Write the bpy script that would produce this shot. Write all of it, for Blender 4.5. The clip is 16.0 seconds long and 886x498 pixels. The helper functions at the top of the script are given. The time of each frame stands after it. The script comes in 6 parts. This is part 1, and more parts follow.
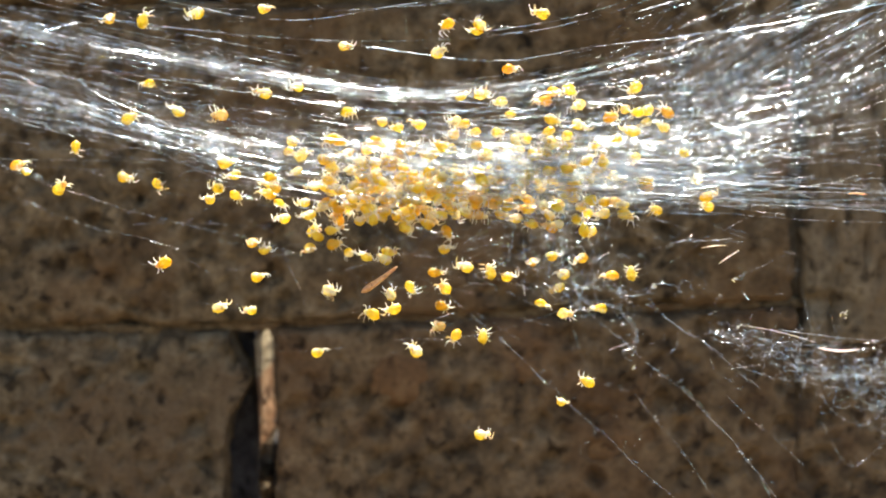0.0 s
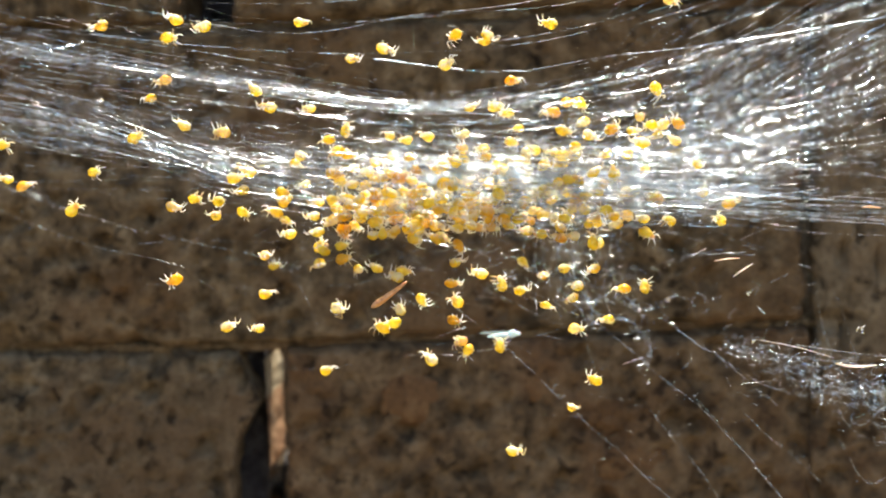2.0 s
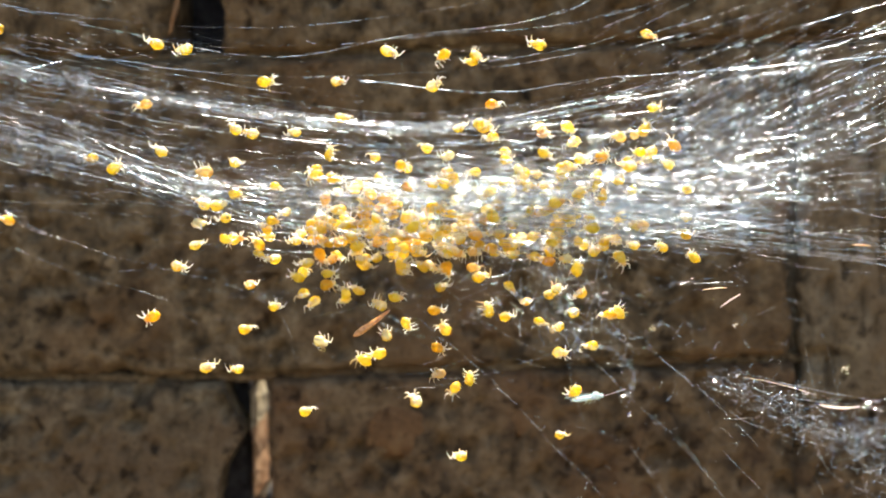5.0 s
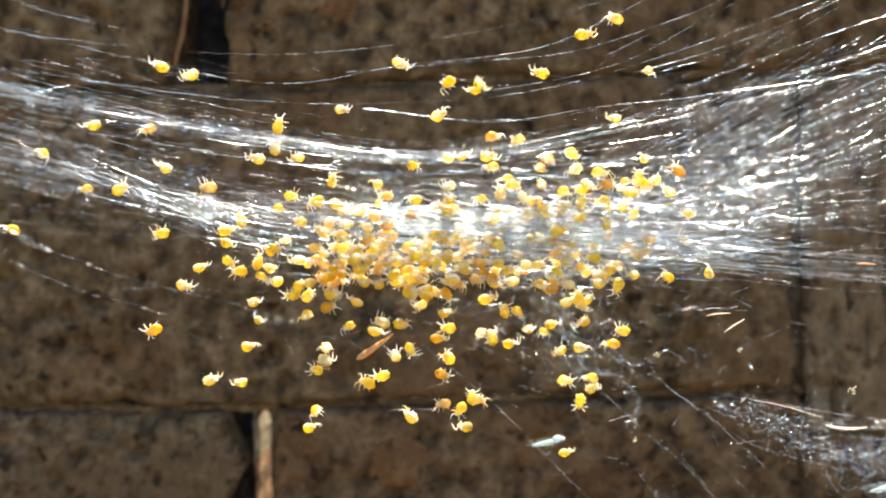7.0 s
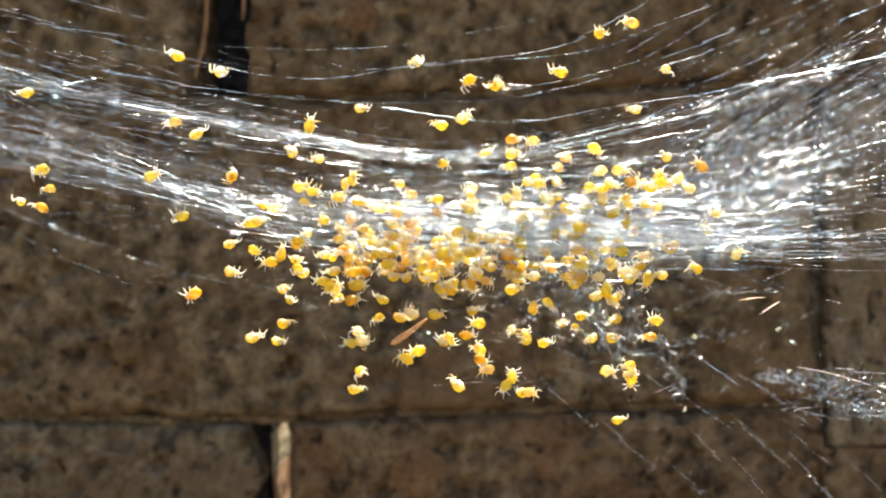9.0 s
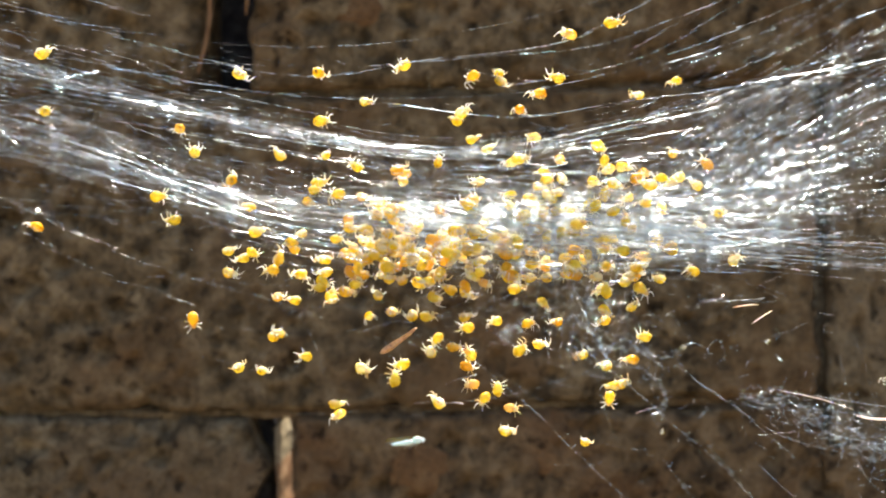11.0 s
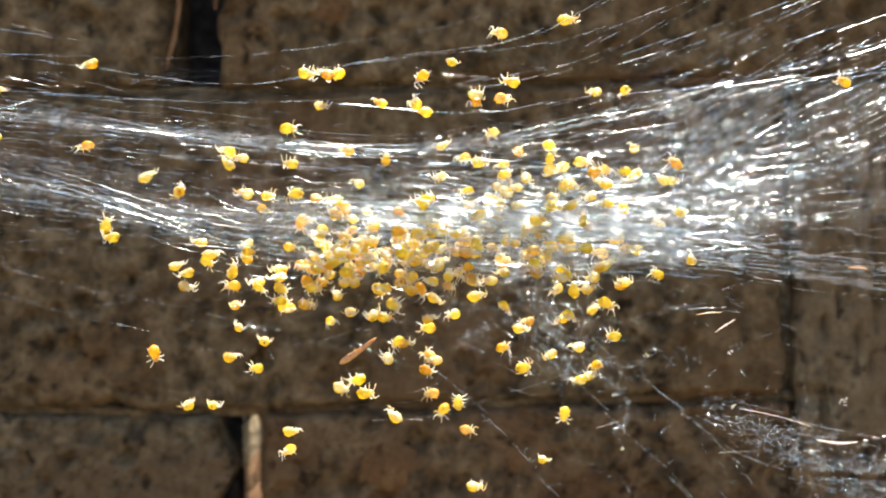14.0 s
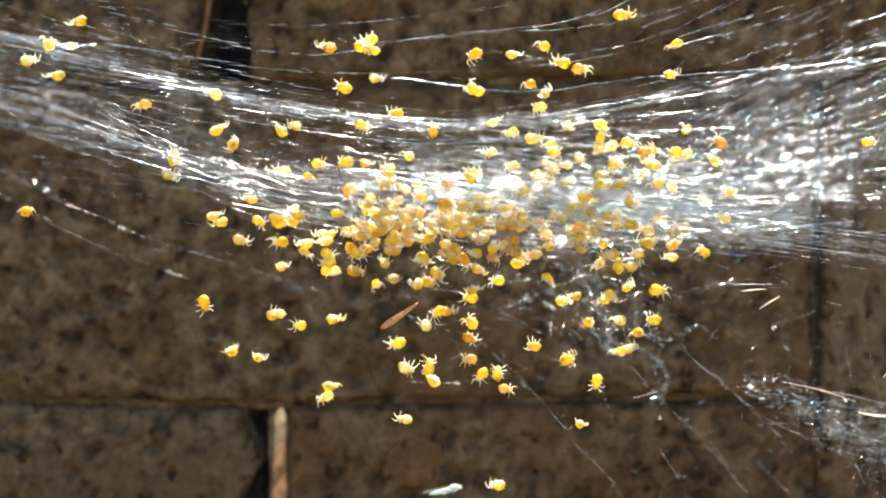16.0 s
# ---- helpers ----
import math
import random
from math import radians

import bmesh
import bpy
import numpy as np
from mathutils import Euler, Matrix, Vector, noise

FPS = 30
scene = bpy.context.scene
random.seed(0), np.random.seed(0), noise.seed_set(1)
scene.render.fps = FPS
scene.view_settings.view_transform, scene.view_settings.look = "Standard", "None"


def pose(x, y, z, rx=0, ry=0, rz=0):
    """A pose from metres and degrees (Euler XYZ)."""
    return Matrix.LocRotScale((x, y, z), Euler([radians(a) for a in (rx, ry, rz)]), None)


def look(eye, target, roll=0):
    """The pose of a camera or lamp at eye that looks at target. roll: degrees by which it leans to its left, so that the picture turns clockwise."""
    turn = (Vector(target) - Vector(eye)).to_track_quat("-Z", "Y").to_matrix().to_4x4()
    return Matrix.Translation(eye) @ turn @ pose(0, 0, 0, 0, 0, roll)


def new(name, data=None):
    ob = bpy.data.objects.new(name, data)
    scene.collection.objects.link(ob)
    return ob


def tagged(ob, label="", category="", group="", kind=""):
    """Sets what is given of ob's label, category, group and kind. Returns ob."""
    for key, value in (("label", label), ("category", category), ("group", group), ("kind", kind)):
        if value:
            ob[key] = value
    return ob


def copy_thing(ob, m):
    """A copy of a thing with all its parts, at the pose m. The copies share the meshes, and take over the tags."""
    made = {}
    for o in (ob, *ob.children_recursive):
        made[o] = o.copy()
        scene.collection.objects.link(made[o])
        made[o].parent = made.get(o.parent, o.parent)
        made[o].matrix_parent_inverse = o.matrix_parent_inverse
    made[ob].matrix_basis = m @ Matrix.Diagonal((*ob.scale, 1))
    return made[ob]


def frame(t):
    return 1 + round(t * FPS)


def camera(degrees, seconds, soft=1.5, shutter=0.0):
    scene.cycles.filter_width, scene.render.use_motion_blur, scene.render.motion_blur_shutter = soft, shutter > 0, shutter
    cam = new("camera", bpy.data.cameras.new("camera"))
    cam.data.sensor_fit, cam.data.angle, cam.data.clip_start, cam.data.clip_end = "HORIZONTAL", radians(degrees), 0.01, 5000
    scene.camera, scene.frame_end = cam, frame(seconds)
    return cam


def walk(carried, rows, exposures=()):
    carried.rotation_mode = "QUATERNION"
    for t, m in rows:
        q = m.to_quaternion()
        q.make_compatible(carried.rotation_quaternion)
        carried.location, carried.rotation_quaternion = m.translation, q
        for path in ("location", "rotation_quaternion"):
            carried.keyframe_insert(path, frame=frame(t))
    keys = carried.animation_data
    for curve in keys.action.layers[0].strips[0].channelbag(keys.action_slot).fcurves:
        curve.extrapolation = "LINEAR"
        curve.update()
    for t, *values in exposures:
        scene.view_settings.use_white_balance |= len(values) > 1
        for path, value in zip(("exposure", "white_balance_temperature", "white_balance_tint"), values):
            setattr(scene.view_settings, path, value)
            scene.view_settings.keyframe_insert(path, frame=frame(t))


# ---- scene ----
EYE = Vector((0.0, -0.15, 0.45))       # a hand-held phone, 15 cm before the web
WALL_Y = 0.13                          # face of the wall, 13 cm behind the web
MM = 0.001

cam = camera(40.6, 16.0, soft=2.05)
cam.data.dof.use_dof = True            # focused on the web, the wall is a little soft
cam.data.dof.focus_distance = 0.151
cam.data.dof.aperture_fstop = 36
walk(cam, [
    (0, pose(0, -0.15, 0.45, 86.07, 0.55, -0.07)),
    (0.5, pose(0, -0.15, 0.45, 86.14, 0.53, 0.13)),
    (1, pose(0, -0.15, 0.45, 86.21, 0.67, 0.24)),
    (1.5, pose(0, -0.15, 0.45, 86.77, 0.73, 0.35)),
    (2, pose(0, -0.15, 0.45, 87.01, 0.66, 0.40)),
    (2.5, pose(0, -0.15, 0.45, 86.89, 0.32, 0.28)),
    (3, pose(0, -0.15, 0.45, 87.11, 0.60, 0.27)),
    (3.5, pose(0, -0.15, 0.45, 87.21, 0.45, 0.07)),
    (4, pose(0, -0.15, 0.45, 87.54, 0.19, -0.27)),
    (6.5, pose(0, -0.15, 0.45, 89.85, -0.18, 0.03)),
    (7, pose(0, -0.15, 0.45, 90.00, -0.00, -0.00)),
    (7.5, pose(0, -0.15, 0.45, 89.92, 0.08, 0.04)),
    (8, pose(0, -0.15, 0.45, 90.66, 0.34, 0.79)),
    (8.5, pose(0, -0.15, 0.45, 90.63, 0.25, 0.79)),
    (9, pose(0, -0.15, 0.45, 90.58, -0.07, 0.90)),
    (11.5, pose(0, -0.15, 0.45, 90.34, -0.25, 1.02)),
    (12, pose(0, -0.15, 0.45, 90.91, -0.37, 0.54)),
    (12.5, pose(0, -0.15, 0.45, 91.21, -0.05, 0.29)),
    (13, pose(0, -0.15, 0.45, 91.29, -0.10, 0.06)),
    (13.5, pose(0, -0.15, 0.45, 90.64, -0.27, -0.69)),
    (14, pose(0, -0.15, 0.45, 90.24, -0.39, -0.43)),
    (14.5, pose(0, -0.15, 0.45, 90.05, -0.55, 0.02)),
    (15, pose(0, -0.15, 0.45, 89.78, -0.96, 0.06)),
    (15.5, pose(0, -0.15, 0.45, 89.61, -0.90, 0.47)),
    (16, pose(0, -0.15, 0.45, 90.02, -1.01, 0.85)),
], exposures=((0, 1.86, 7720, 10), (1.5, 1.78, 7720, 10), (3, 1.78, 7720, 10), (6.5, 1.9, 7720, 10), (9, 1.87, 7720, 10), (11.5, 1.79, 7720, 10), (16, 1.8, 7720, 10)))

# ---- world, sun, exposure ----
SUN_SIDE, SUN_HIGH = radians(14), radians(63)   # the sun stands behind the wall, a little to the far side
world = bpy.data.worlds.new("sky")
scene.world = world
world.use_nodes = True
wn = world.node_tree.nodes
sky = wn.new("ShaderNodeTexSky")
sky.sky_type, sky.sun_disc = "NISHITA", False
sky.sun_elevation, sky.sun_rotation = SUN_HIGH, SUN_SIDE
world.node_tree.links.new(sky.outputs["Color"], wn["Background"].inputs["Color"])
wn["Background"].inputs["Strength"].default_value = 0.078

sun_data = bpy.data.lights.new("sun", "SUN")
sun_data.energy, sun_data.angle, sun_data.color = 5.0, radians(0.53), (1.0, 0.95, 0.86)
sun = new("sun", sun_data)
SUN_FROM = Vector((math.sin(SUN_SIDE) * math.cos(SUN_HIGH), math.cos(SUN_SIDE) * math.cos(SUN_HIGH), math.sin(SUN_HIGH)))
sun.matrix_world = look(SUN_FROM * 3, (0, 0, 0))


# ---- materials ----
def material(name):
    m = bpy.data.materials.new(name)
    m.use_nodes = True
    m.node_tree.nodes.clear()
    return m, m.node_tree.nodes, m.node_tree.links


def output(nodes, links, socket):
    out = nodes.new("ShaderNodeOutputMaterial")
    links.new(socket, out.inputs["Surface"])


def noise_node(nodes, links, vector, scale, detail=4, rough=0.6):
    n = nodes.new("ShaderNodeTexNoise")
    n.inputs["Scale"].default_value, n.inputs["Detail"].default_value, n.inputs["Roughness"].default_value = scale, detail, rough
    links.new(vector, n.inputs["Vector"])
    return n.outputs["Fac"]


def ramp(nodes, links, fac, stops):
    r = nodes.new("ShaderNodeValToRGB")
    while len(r.color_ramp.elements) < len(stops):
        r.color_ramp.elements.new(0.5)
    for e, (p, c) in zip(r.color_ramp.elements, stops):
        e.position, e.color = p, (*c, 1) if len(c) == 3 else c
    links.new(fac, r.inputs["Fac"])
    return r.outputs["Color"]


def mix_colour(nodes, links, fac, a, b, kind="MIX"):
    m = nodes.new("ShaderNodeMix")
    m.data_type, m.blend_type = "RGBA", kind
    for sock, val in ((m.inputs["Factor"], fac), (m.inputs["A"], a), (m.inputs["B"], b)):
        if isinstance(val, (float, int)):
            sock.default_value = val
        elif isinstance(val, tuple):
            sock.default_value = (*val, 1)
        else:
            links.new(val, sock)
    return m.outputs["Result"]


def stone_material(name, dark, mid, light, red, grain=1.0):
    """Rough fired clay or mortar: mottled at several scales, pitted, with pit shade in the colour, matt."""
    m, nodes, links = material(name)
    geo = nodes.new("ShaderNodeTexCoord")
    info = nodes.new("ShaderNodeObjectInfo")
    shift = nodes.new("ShaderNodeVectorMath")
    shift.operation = "ADD"
    links.new(geo.outputs["Object"], shift.inputs[0])
    links.new(info.outputs["Random"], shift.inputs[1])
    v = shift.outputs["Vector"]
    big = noise_node(nodes, links, v, 26 * grain, 3)
    med = noise_node(nodes, links, v, 190 * grain, 5, 0.65)
    fine = noise_node(nodes, links, v, 900 * grain, 4, 0.7)
    base = ramp(nodes, links, med, [(0.36, dark), (0.5, mid), (0.66, light)])
    base = mix_colour(nodes, links, ramp(nodes, links, big, [(0.47, (0, 0, 0)), (0.64, (0.8, 0.8, 0.8))]), base, red)
    cells = nodes.new("ShaderNodeTexVoronoi")
    cells.inputs["Scale"].default_value, cells.inputs["Randomness"].default_value = 150 * grain, 1.0
    warp = nodes.new("ShaderNodeVectorMath")
    warp.operation = "MULTIPLY_ADD"
    wob = nodes.new("ShaderNodeTexNoise")
    wob.inputs["Scale"].default_value = 300 * grain
    links.new(v, wob.inputs["Vector"])
    links.new(wob.outputs["Color"], warp.inputs[0])
    warp.inputs[1].default_value = (0.009 / grain,) * 3
    links.new(v, warp.inputs[2])
    links.new(warp.outputs["Vector"], cells.inputs["Vector"])
    # shade of small pits, painted as dark spots in the base colour
    pit_shade = ramp(nodes, links, cells.outputs["Distance"], [(0.14, (0.24, 0.22, 0.2)), (0.36, (1, 1, 1))])
    where = ramp(nodes, links, noise_node(nodes, links, v, 55 * grain, 2), [(0.38, (0, 0, 0)), (0.52, (1, 1, 1))])
    base = mix_colour(nodes, links, where, base, mix_colour(nodes, links, 1.0, base, pit_shade, "MULTIPLY"))
    spots = ramp(nodes, links, fine, [(0.3, (0.35, 0.33, 0.3)), (0.48, (1, 1, 1)), (0.7, (1, 1, 1)), (0.82, (1.9, 1.9, 1.9))])
    base = mix_colour(nodes, links, 0.85, base, spots, "MULTIPLY")
    bump = nodes.new("ShaderNodeBump")
    bump.inputs["Strength"].default_value, bump.inputs["Distance"].default_value = 0.9, 0.0012
    both = nodes.new("ShaderNodeMath")
    both.operation = "ADD"
    links.new(med, both.inputs[0])
    links.new(fine, both.inputs[1])
    links.new(both.outputs[0], bump.inputs["Height"])
    p = nodes.new("ShaderNodeBsdfPrincipled")
    p.inputs["Roughness"].default_value = 0.9
    p.inputs["Specular IOR Level"].default_value = 0.25
    links.new(base, p.inputs["Base Color"])
    links.new(bump.outputs["Normal"], p.inputs["Normal"])
    output(nodes, links, p.outputs[0])
    return m


BRICK = stone_material("brown_brick", (0.047, 0.034, 0.02), (0.142, 0.102, 0.061), (0.26, 0.198, 0.127), (0.15, 0.09, 0.047))
BRICK_GREY = stone_material("grey_brown_brick", (0.046, 0.0355, 0.023), (0.136, 0.103, 0.066), (0.25, 0.2, 0.137), (0.14, 0.092, 0.055))
BRICK_RED = stone_material("red_brown_brick", (0.05, 0.034, 0.021), (0.138, 0.093, 0.054), (0.215, 0.152, 0.094), (0.158, 0.086, 0.044))
BRICK_PALE = stone_material("pale_brick", (0.1, 0.076, 0.049), (0.19, 0.148, 0.1), (0.28, 0.225, 0.155), (0.18, 0.128, 0.08))
MORTAR = stone_material("old_mortar", (0.1, 0.085, 0.06), (0.2, 0.17, 0.13), (0.32, 0.29, 0.23), (0.16, 0.13, 0.1), 1.6)
MORTAR_PALE = stone_material("lime_mortar", (0.3, 0.25, 0.17), (0.5, 0.43, 0.31), (0.62, 0.55, 0.42), (0.5, 0.4, 0.27), 2.0)
MORTAR_TAN = stone_material("tan_mortar", (0.2, 0.11, 0.06), (0.36, 0.21, 0.12), (0.46, 0.31, 0.2), (0.36, 0.19, 0.1), 2.0)
# near-black colour that paints the deep shade inside the open joints
JOINT_SHADE = stone_material("painted_joint_shade", (0.02, 0.021, 0.028), (0.038, 0.039, 0.048), (0.065, 0.066, 0.075), (0.04, 0.04, 0.046), 1.2)
PEBBLE = stone_material("red_stone", (0.1, 0.055, 0.027), (0.155, 0.085, 0.042), (0.21, 0.13, 0.07), (0.14, 0.085, 0.045), 0.9)
SOIL = stone_material("dry_soil", (0.08, 0.055, 0.035), (0.17, 0.125, 0.08), (0.26, 0.2, 0.14), (0.14, 0.12, 0.06), 0.25)


def silk_material():
    """Silk: a keen gloss along the fibre, uneven along its length, with the faint tints of thin fibres in the sun."""
    m, nodes, links = material("spider_silk")
    geo = nodes.new("ShaderNodeTexCoord")
    isle = nodes.new("ShaderNodeNewGeometry")
    own = nodes.new("ShaderNodeVectorMath")
    own.operation = "ADD"
    links.new(geo.outputs["Object"], own.inputs[0])
    links.new(isle.outputs["Random Per Island"], own.inputs[1])
    n = noise_node(nodes, links, own.outputs["Vector"], 560, 4, 0.75)
    tint = ramp(nodes, links, isle.outputs["Random Per Island"], [(0.0, (0.5, 0.76, 1.0)), (0.25, (0.78, 0.94, 1.0)), (0.5, (0.97, 0.99, 1.0)), (0.68, (0.9, 0.97, 1.0)), (0.84, (1.0, 0.86, 0.84)), (1.0, (0.62, 1.0, 0.92))])
    colour = mix_colour(nodes, links, 0.85, ramp(nodes, links, n, [(0.3, (0.74, 0.87, 1.0)), (0.65, (0.95, 0.97, 1.0))]), tint, "MULTIPLY")
    hue = ramp(nodes, links, noise_node(nodes, links, own.outputs["Vector"], 330, 2), [(0.36, (0.55, 0.8, 1.0)), (0.45, (1, 1, 1)), (0.53, (1, 1, 1)), (0.58, (1.0, 0.72, 0.86)), (0.64, (0.82, 0.92, 1.0)), (0.72, (0.65, 1.0, 0.95))])
    colour = mix_colour(nodes, links, 0.6, colour, hue, "MULTIPLY")
    gloss = nodes.new("ShaderNodeBsdfGlossy")
    gloss.inputs["Roughness"].default_value = 0.2
    links.new(colour, gloss.inputs["Color"])
    flat = nodes.new("ShaderNodeBsdfDiffuse")
    links.new(colour, flat.inputs["Color"])
    clear = nodes.new("ShaderNodeBsdfTransparent")
    a = nodes.new("ShaderNodeMixShader")
    a.inputs["Fac"].default_value = 0.78
    links.new(flat.outputs[0], a.inputs[1])
    links.new(gloss.outputs[0], a.inputs[2])
    b = nodes.new("ShaderNodeMixShader")
    links.new(ramp(nodes, links, n, [(0.45, (0.96, 0.96, 0.96)), (0.56, (0.3, 0.3, 0.3))]), b.inputs["Fac"])
    links.new(a.outputs[0], b.inputs[1])
    links.new(clear.outputs[0], b.inputs[2])
    output(nodes, links, b.outputs[0])
    return m


def flesh_material(name, colour, deep, through_light, rough=0.35, thin=0.0, rear=None, clear=0.0, lit_belly=None):
    """Thin waxy skin that the sun shines through."""
    m, nodes, links = material(name)
    geo = nodes.new("ShaderNodeTexCoord")
    n = noise_node(nodes, links, geo.outputs["Object"], 1900, 3)
    info = nodes.new("ShaderNodeObjectInfo")
    c = mix_colour(nodes, links, ramp(nodes, links, n, [(0.35, (0, 0, 0)), (0.7, (1, 1, 1))]), deep, colour)
    if rear:
        # the hind end is deeper in colour
        axis = nodes.new("ShaderNodeSeparateXYZ")
        links.new(geo.outputs["Object"], axis.inputs[0])
        along = nodes.new("ShaderNodeMapRange")
        along.inputs["From Min"].default_value, along.inputs["From Max"].default_value = -1.3 * MM, 0.0 * MM
        links.new(axis.outputs["X"], along.inputs["Value"])
        c = mix_colour(nodes, links, along.outputs["Result"], rear, c)
    if lit_belly:
        # the underside is pale: a sunlit top painted on, as most hang belly-up
        below = nodes.new("ShaderNodeMapRange")
        below.inputs["From Min"].default_value, below.inputs["From Max"].default_value = -0.28 * MM, 0.3 * MM
        links.new(axis.outputs["Z"], below.inputs["Value"])
        c = mix_colour(nodes, links, below.outputs["Result"], lit_belly, c)
    tone = ramp(nodes, links, info.outputs["Random"], [(0.0, (0.9, 0.7, 0.42)), (0.2, (0.98, 0.89, 0.72)), (0.42, (1, 1, 1)), (1.0, (1, 1, 1))])
    c = mix_colour(nodes, links, 1.0, c, tone, "MULTIPLY")
    p = nodes.new("ShaderNodeBsdfPrincipled")
    links.new(c, p.inputs["Base Color"])
    p.inputs["Roughness"].default_value = rough
    p.inputs["Specular IOR Level"].default_value = 1.0
    p.inputs["Subsurface Weight"].default_value = 0.5
    p.inputs["Subsurface Radius"].default_value = (1.0, 0.72, 0.25)
    p.inputs["Subsurface Scale"].default_value = through_light * MM
    skin = nodes.new("ShaderNodeMixShader")
    skin.inputs["Fac"].default_value = thin
    glow = nodes.new("ShaderNodeBsdfTranslucent")
    links.new(c, glow.inputs["Color"])
    links.new(p.outputs[0], skin.inputs[1])
    links.new(glow.outputs[0], skin.inputs[2])
    if clear:
        # some of the light goes straight through the thin skin
        pass_on = nodes.new("ShaderNodeBsdfTransparent")
        links.new(c, pass_on.inputs["Color"])
        thinned = nodes.new("ShaderNodeMixShader")
        thinned.inputs["Fac"].default_value = clear
        links.new(skin.outputs[0], thinned.inputs[1])
        links.new(pass_on.outputs[0], thinned.inputs[2])
        skin = thinned
    output(nodes, links, skin.outputs[0])
    return m


SILK = silk_material()
ABDOMEN = flesh_material("yellow_abdomen", (1.0, 0.89, 0.26), (1.0, 0.82, 0.15), 0.35, 0.34, 0.52, (0.99, 0.72, 0.04), 0.24, (1.0, 0.96, 0.74))
THORAX = flesh_material("pale_amber_thorax", (1.0, 0.96, 0.78), (0.99, 0.91, 0.6), 0.5, 0.3, 0.4, None, 0.16)
LEG = flesh_material("glassy_pale_leg", (0.97, 0.99, 1.0), (0.97, 0.96, 0.88), 0.2, 0.2, 0.5, None, 0.25)
MARK = flesh_material("dark_rear_mark", (0.06, 0.03, 0.015), (0.03, 0.015, 0.01), 0.02)
HUSK = flesh_material("dry_straw", (0.8, 0.48, 0.24), (0.45, 0.2, 0.08), 0.4)
STRAW = flesh_material("bleached_straw", (0.98, 0.92, 0.9), (0.96, 0.82, 0.79), 0.2, 0.3, 0.5)
FLUFF = flesh_material("white_fluff", (0.85, 0.85, 0.82), (0.7, 0.68, 0.62), 0.5)


# ---- mesh helpers ----
def mesh_object(name, verts, faces, mat, parent=None, smooth=True):
    me = bpy.data.meshes.new(name)
    me.from_pydata(verts, [], faces)
    me.materials.append(mat)
    if smooth:
        me.polygons.foreach_set("use_smooth", [True] * len(me.polygons))
    ob = new(name, me)
    ob.parent = parent
    return ob


def part(name, bm, mat, parent, label=""):
    me = bpy.data.meshes.new(name)
    bm.normal_update()
    bm.to_mesh(me)
    bm.free()
    me.materials.append(mat)
    me.polygons.foreach_set("use_smooth", [True] * len(me.polygons))
    ob = new(name, me)
    ob.parent = parent
    return tagged(ob, label)


def tube(points, radii, sides=5, verts=None, faces=None, closed=True, roll=0.0):
    """A round tapered tube along points, added to verts and faces."""
    verts, faces = ([], []) if verts is None else (verts, faces)
    start = len(verts)
    n = len(points)
    for i, p in enumerate(points):
        d = (points[min(i + 1, n - 1)] - points[max(i - 1, 0)]).normalized()
        side = d.cross(Vector((0.12, 1, 0.07))).normalized()
        up = side.cross(d)
        for k in range(sides):
            a = 2 * math.pi * k / sides + roll
            verts.append(p + (side * math.cos(a) + up * math.sin(a)) * radii[i])
    for i in range(n - 1):
        for k in range(sides):
            a, b = start + i * sides + k, start + i * sides + (k + 1) % sides
            faces.append((a, b, b + sides, a + sides))
    if not closed:
        return verts, faces
    faces.append(tuple(start + k for k in reversed(range(sides))))
    faces.append(tuple(start + (n - 1) * sides + k for k in range(sides)))
    return verts, faces


# ---- the ground and the wall ----
def ground():
    bm = bmesh.new()
    bmesh.ops.create_grid(bm, x_segments=120, y_segments=120, size=1.0)
    for v in bm.verts:
        x, y = v.co.x, v.co.y
        far = max(abs(x), abs(y))
        grow = 3.0 if far < 0.93 else 3.0 + (far - 0.93) * 28000
        v.co.x, v.co.y = x * grow, y * grow
        v.co.z = 0.012 * noise.noise(Vector((v.co.x * 4, v.co.y * 4, 0))) + 0.004 * noise.noise(Vector((v.co.x * 25, v.co.y * 25, 3))) if far < 0.9 else 0
    g = part("ground", bm, SOIL, None)
    tagged(g, "dry brown garden soil at the foot of the wall", "ground", kind="structure")


def pit_depth(p, seed):
    """Hollows and swells of a weathered brick face, in metres."""
    q = p * 1000
    h = 0.6 * noise.noise(q / 42 + seed) + 0.55 * noise.noise(q / 13 + seed) + 0.34 * noise.noise(q / 5 - seed) + 0.2 * noise.noise(q / 2 - seed)
    patch = noise.noise(q / 30 - seed * 2)
    bent = q + noise.noise_vector(q / 4) * 1.2
    dist = noise.voronoi(bent / 7.5 + seed)[0][0]
    if dist < 0.4 and patch > -0.2:
        h -= 3.4 * (1 - (dist / 0.4) ** 2)
    small = noise.voronoi(bent / 3.6 - seed)[0][0]
    if small < 0.36 and patch < 0.25:
        h -= 1.9 * (1 - (small / 0.36) ** 2)
    return h * MM


CHIPS = ((0.0585, 0.4878, 0.006, 0.008), (0.0525, 0.4125, 0.0055, 0.008), (-0.02, 0.4125, 0.004, 0.002), (0.012, 0.4878, 0.008, 0.002),
         (-0.075, 0.4125, 0.009, 0.002), (0.09, 0.4125, 0.007, 0.002))


def lie(x):
    """The courses rise a little to the far side."""
    return 0.034 * max(0.0, min(x + 0.05, 0.25))


